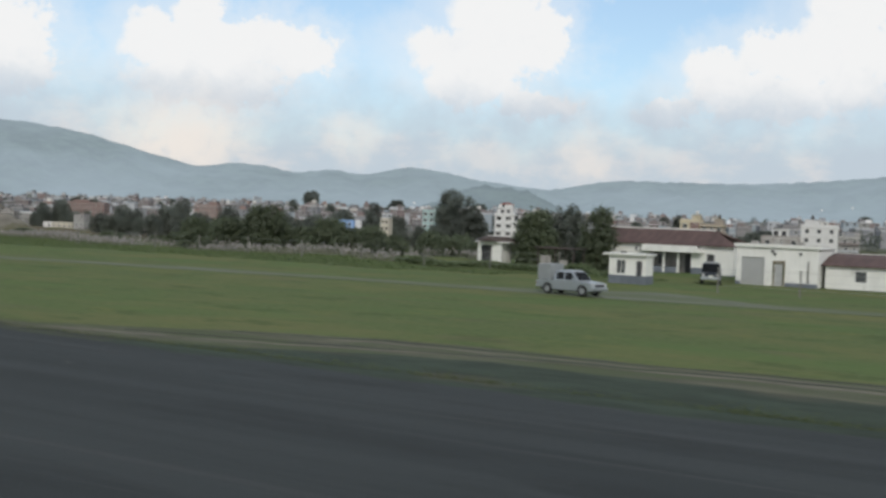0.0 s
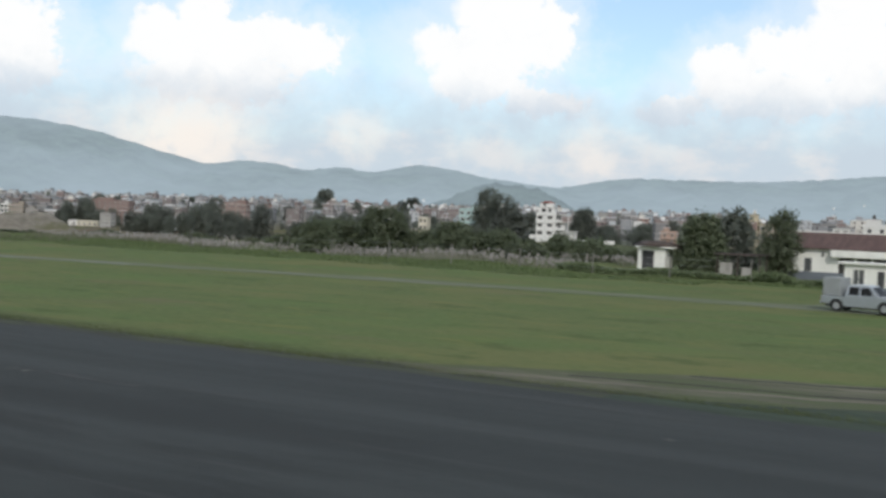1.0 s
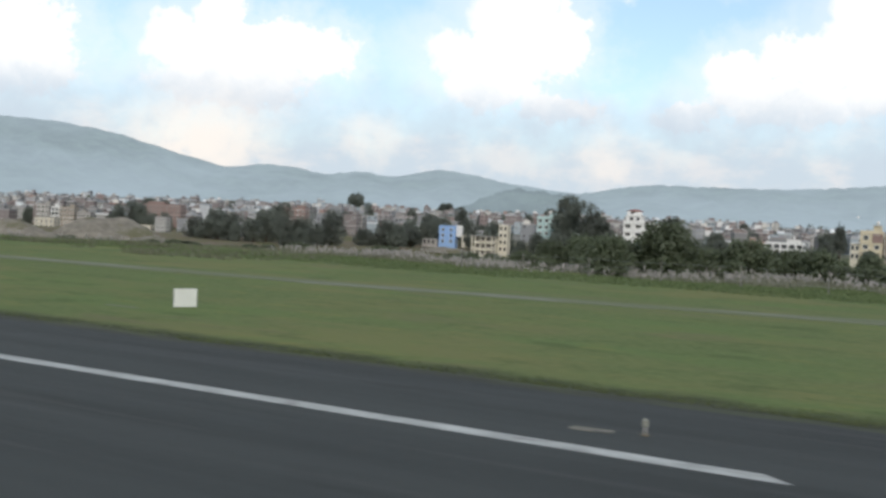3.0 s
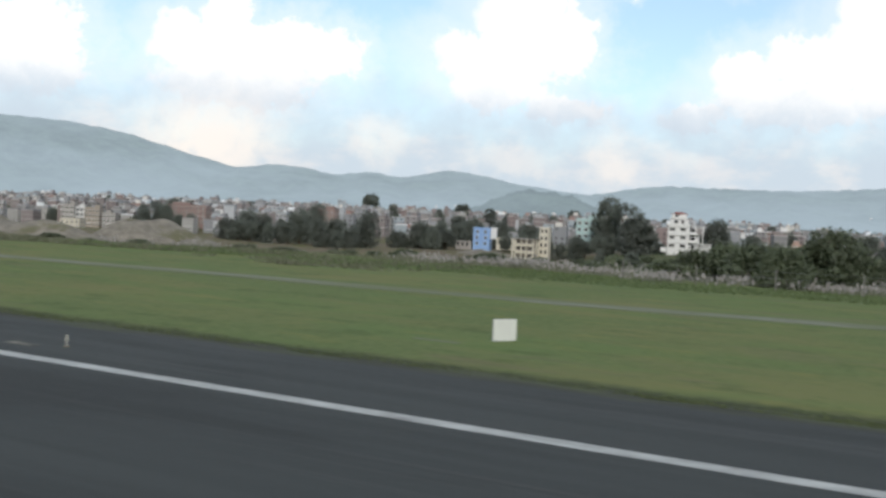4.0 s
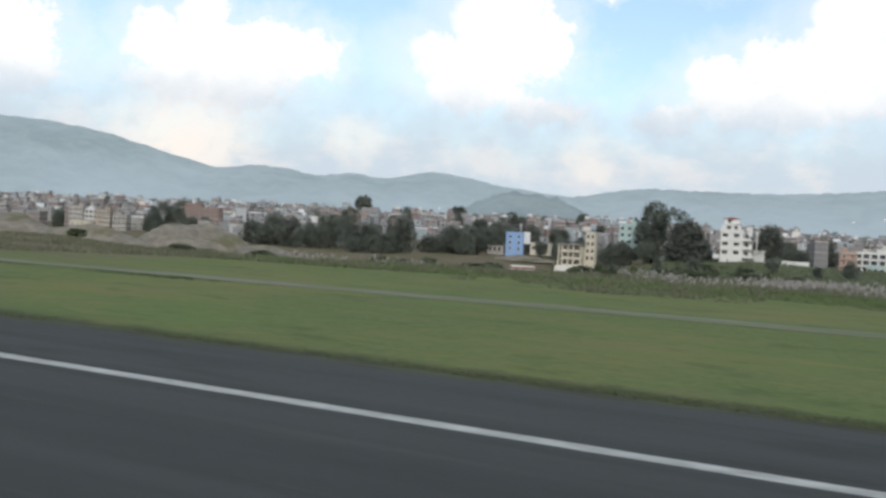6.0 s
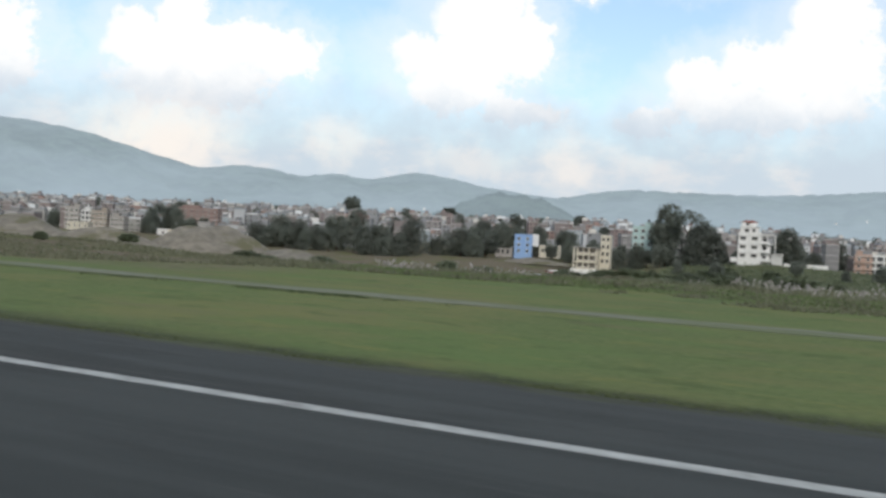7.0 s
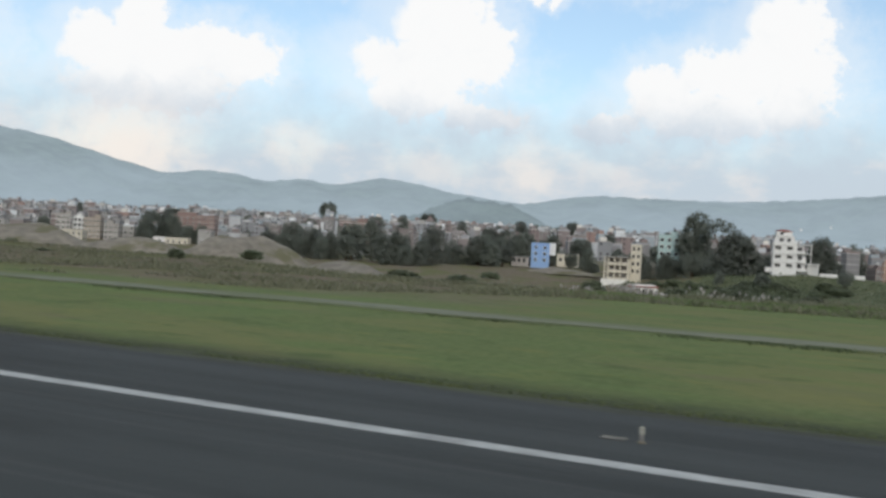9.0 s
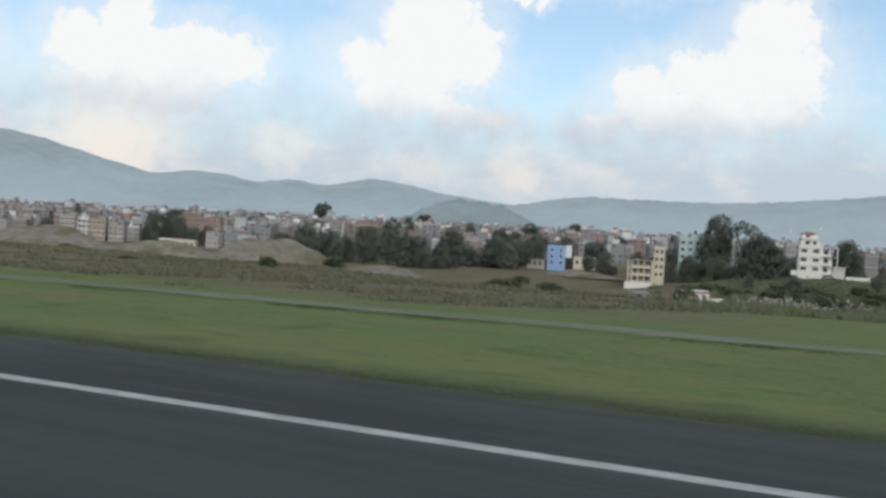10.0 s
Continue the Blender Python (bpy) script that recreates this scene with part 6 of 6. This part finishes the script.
# ordinary town houses: twelve kinds, then copies over the rise
kinds = []
town = random.Random(303)
for k in range(12):
    floors = (2, 3, 4, 3, 4, 5, 3, 2, 4, 3, 4, 3)[k]
    w, d = town.uniform(6.5, 11.0), town.uniform(6.5, 9.5)
    x, y = -1000 + 38 * k, 760 + 14 * (k % 3)
    kinds.append(house("flat-roofed town house of brick and cement", (x, y, z_at(x, y) - 0.3), town.uniform(8, 34), w, d, floors, M_HOUSE,
                       2 + (k % 2), 1, 400 + k, group="town houses", style=(0, 1, 0, 2)[k % 4], tank=k % 3 == 0, top_room=k % 4 != 2))

placed = [(-224, 455), (-284, 434), (-350, 507), (-277, 478), (-180, 547), (-189, 521), (-178, 534), (-114, 380), (-106, 381), (-84, 388), (-72, 392),
          (-596, 546), (-606, 546), (-618, 546), (-469, 520), (-668, 496), (-655, 497), (-644, 496), (-632, 500), (-634, 470), (-602, 510), (-588, 509)]
near_row = [(-98 + 12.5 * k + town.uniform(-3, 3), 396 + town.uniform(0, 60)) for k in range(8)]
for tries in range(6000):
    if len(placed) > 345:
        break
    y = 492 + 380 * town.random() ** 1.25
    lo, hi = -190 - 1.36 * y, -0.12 * y
    x = town.uniform(lo, hi)
    if tries < len(near_row):
        x, y = near_row[tries]
    elif x > -430 and y < 570 or abs(x + 180) < 26 and y < 572:
        continue
    if -632 < x < -560 and y < 540 or -445 < x < -330 and y < 650:
        continue                        # low houses and trees only
    gap = 10.0 if y < 700 else 12.5
    if any(abs(x - a) < gap and abs(y - b) < 11 for a, b in placed):
        continue
    placed.append((x, y))
    kind = town.choice(kinds)
    s = town.uniform(0.72, 1.05)
    copy_thing(kind, pose(x, y, z_at(x, y) - 0.3, 0, 0, town.choice((0, 0, 90)) + town.uniform(5, 38)) @ Matrix.Diagonal((s, s, s, 1)))


def far_houses():
    """White specks of houses on the lower slopes of the far hills."""
    r = random.Random(77)
    bm = bmesh.new()
    data = mesh_of("hill_house", block(-3, 3, -3, 3, -5, 3.0, bm), M_PURE)
    for k in range(11):
        deg, up = r.uniform(97, 127), r.uniform(0.08, 0.45) ** 1.3
        a, d = radians(deg), 4780.0 - 900 * (1 - up) - 6
        top = math.tan(radians(float(hill_elevation(np.array(deg))))) * 4780.0 + 4.6
        ob = new("hill_house", data)
        ob.matrix_world = pose(-82 + d * math.cos(a), d * math.sin(a), top * up ** 0.8 + 8, 0, 0, r.uniform(0, 60))
        tagged(ob, "tiny white house far off below the hills", "house", "far hillside houses")


far_houses()


def far_town():
    """The close-built rest of the town: small flat-roofed houses too many and too far to tell one by one."""
    r = np.random.RandomState(515)
    slots = []
    unit = np.array([[(-1, -1, 0), (1, -1, 0), (1, -1, 1), (-1, -1, 1)], [(1, -1, 0), (1, 1, 0), (1, 1, 1), (1, -1, 1)], [(1, 1, 0), (-1, 1, 0), (-1, 1, 1), (1, 1, 1)],
                     [(-1, 1, 0), (-1, -1, 0), (-1, -1, 1), (-1, 1, 1)], [(-1, -1, 1), (1, -1, 1), (1, 1, 1), (-1, 1, 1)]], float)
    verts, faces = [], []

    def box(cx, cy, cz, hx, hy, hz, turn, slot, off=(0.0, 0.0)):
        c, q = math.cos(turn), math.sin(turn)
        ids = {}
        for face in unit:
            row = []
            for px, py, pz in face:
                key = (px, py, pz)
                if key not in ids:
                    lx, ly = px * hx + off[0], py * hy + off[1]
                    ids[key] = len(verts)
                    verts.append((cx + lx * c - ly * q, cy + lx * q + ly * c, cz + pz * hz))
                row.append(ids[key])
            faces.append(row)
            slots.append(slot)
    made = 0
    while made < 900:
        y = 585 + 900 * r.uniform() ** 1.3
        x = r.uniform(-150 - 1.36 * y, -40 - 0.04 * y)
        if x > -330 and y < 640 or waves(x, y, 150, 516) < -0.75:
            continue
        made += 1
        z = z_at(x, y) - 0.5
        turn = radians(r.choice((0, 90)) + r.uniform(5, 38))
        w, d, floors = r.uniform(2.6, 5.0), r.uniform(2.6, 4.5), r.randint(2, 5)
        h = floors * 2.9
        box(x, y, z, w, d, h, turn, 0)
        box(x, y, z + h, w + 0.3, d + 0.3, 0.25, turn, 1)
        if r.uniform() < 0.6:
            box(x, y, z + h + 0.25, w * 0.45, d * 0.5, 2.4, turn, 0, (w * r.uniform(-0.4, 0.4), d * 0.3))
        if y < 1000:
            for k in range(floors):
                for side in range(2):
                    for c in (-0.5, 0.5):
                        if r.uniform() < 0.75:
                            at = (c * w, -d) if side == 0 else ((w if math.cos(turn) > 0.5 else -w), c * d)
                            box(x, y, z + k * 2.9 + 1.0, 0.55 if side == 0 else 0.06, 0.06 if side == 0 else 0.55, 1.3, turn, 2, at)
    data = bpy.data.meshes.new("far_town")
    data.from_pydata(verts, [], faces)
    for m in (M_TOWN, M_TOWN_SLAB, M_DARK):
        data.materials.append(m)
    data.polygons.foreach_set("material_index", slots)
    tagged(new("far_town", data), "close-packed brick and cement houses across the far rise", "houses", kind="stuff")


def far_woods():
    """Crowns of trees that stand between the far houses and along the foot of the hills."""
    r = np.random.RandomState(525)
    blobs = []
    while len(blobs) < 420:
        y = 560 + 1500 * r.uniform() ** 1.5
        x = r.uniform(-150 - 1.36 * y, -40 - 0.03 * y)
        if -212 < x < -100 and y < 580:
            continue
        s = r.uniform(2.2, 5.2)
        blobs.append((x, y, z_at(x, y) + s * 0.9, s * r.uniform(0.8, 1.5), s * r.uniform(0.8, 1.5), s))
    tagged(new("far_woods", quads_mesh("far_woods", leaf_cloud(blobs, 46000, 0.95, r), M_LEAF)), "dark green tree crowns scattered among far houses", "trees", kind="stuff")


far_town()
far_woods()
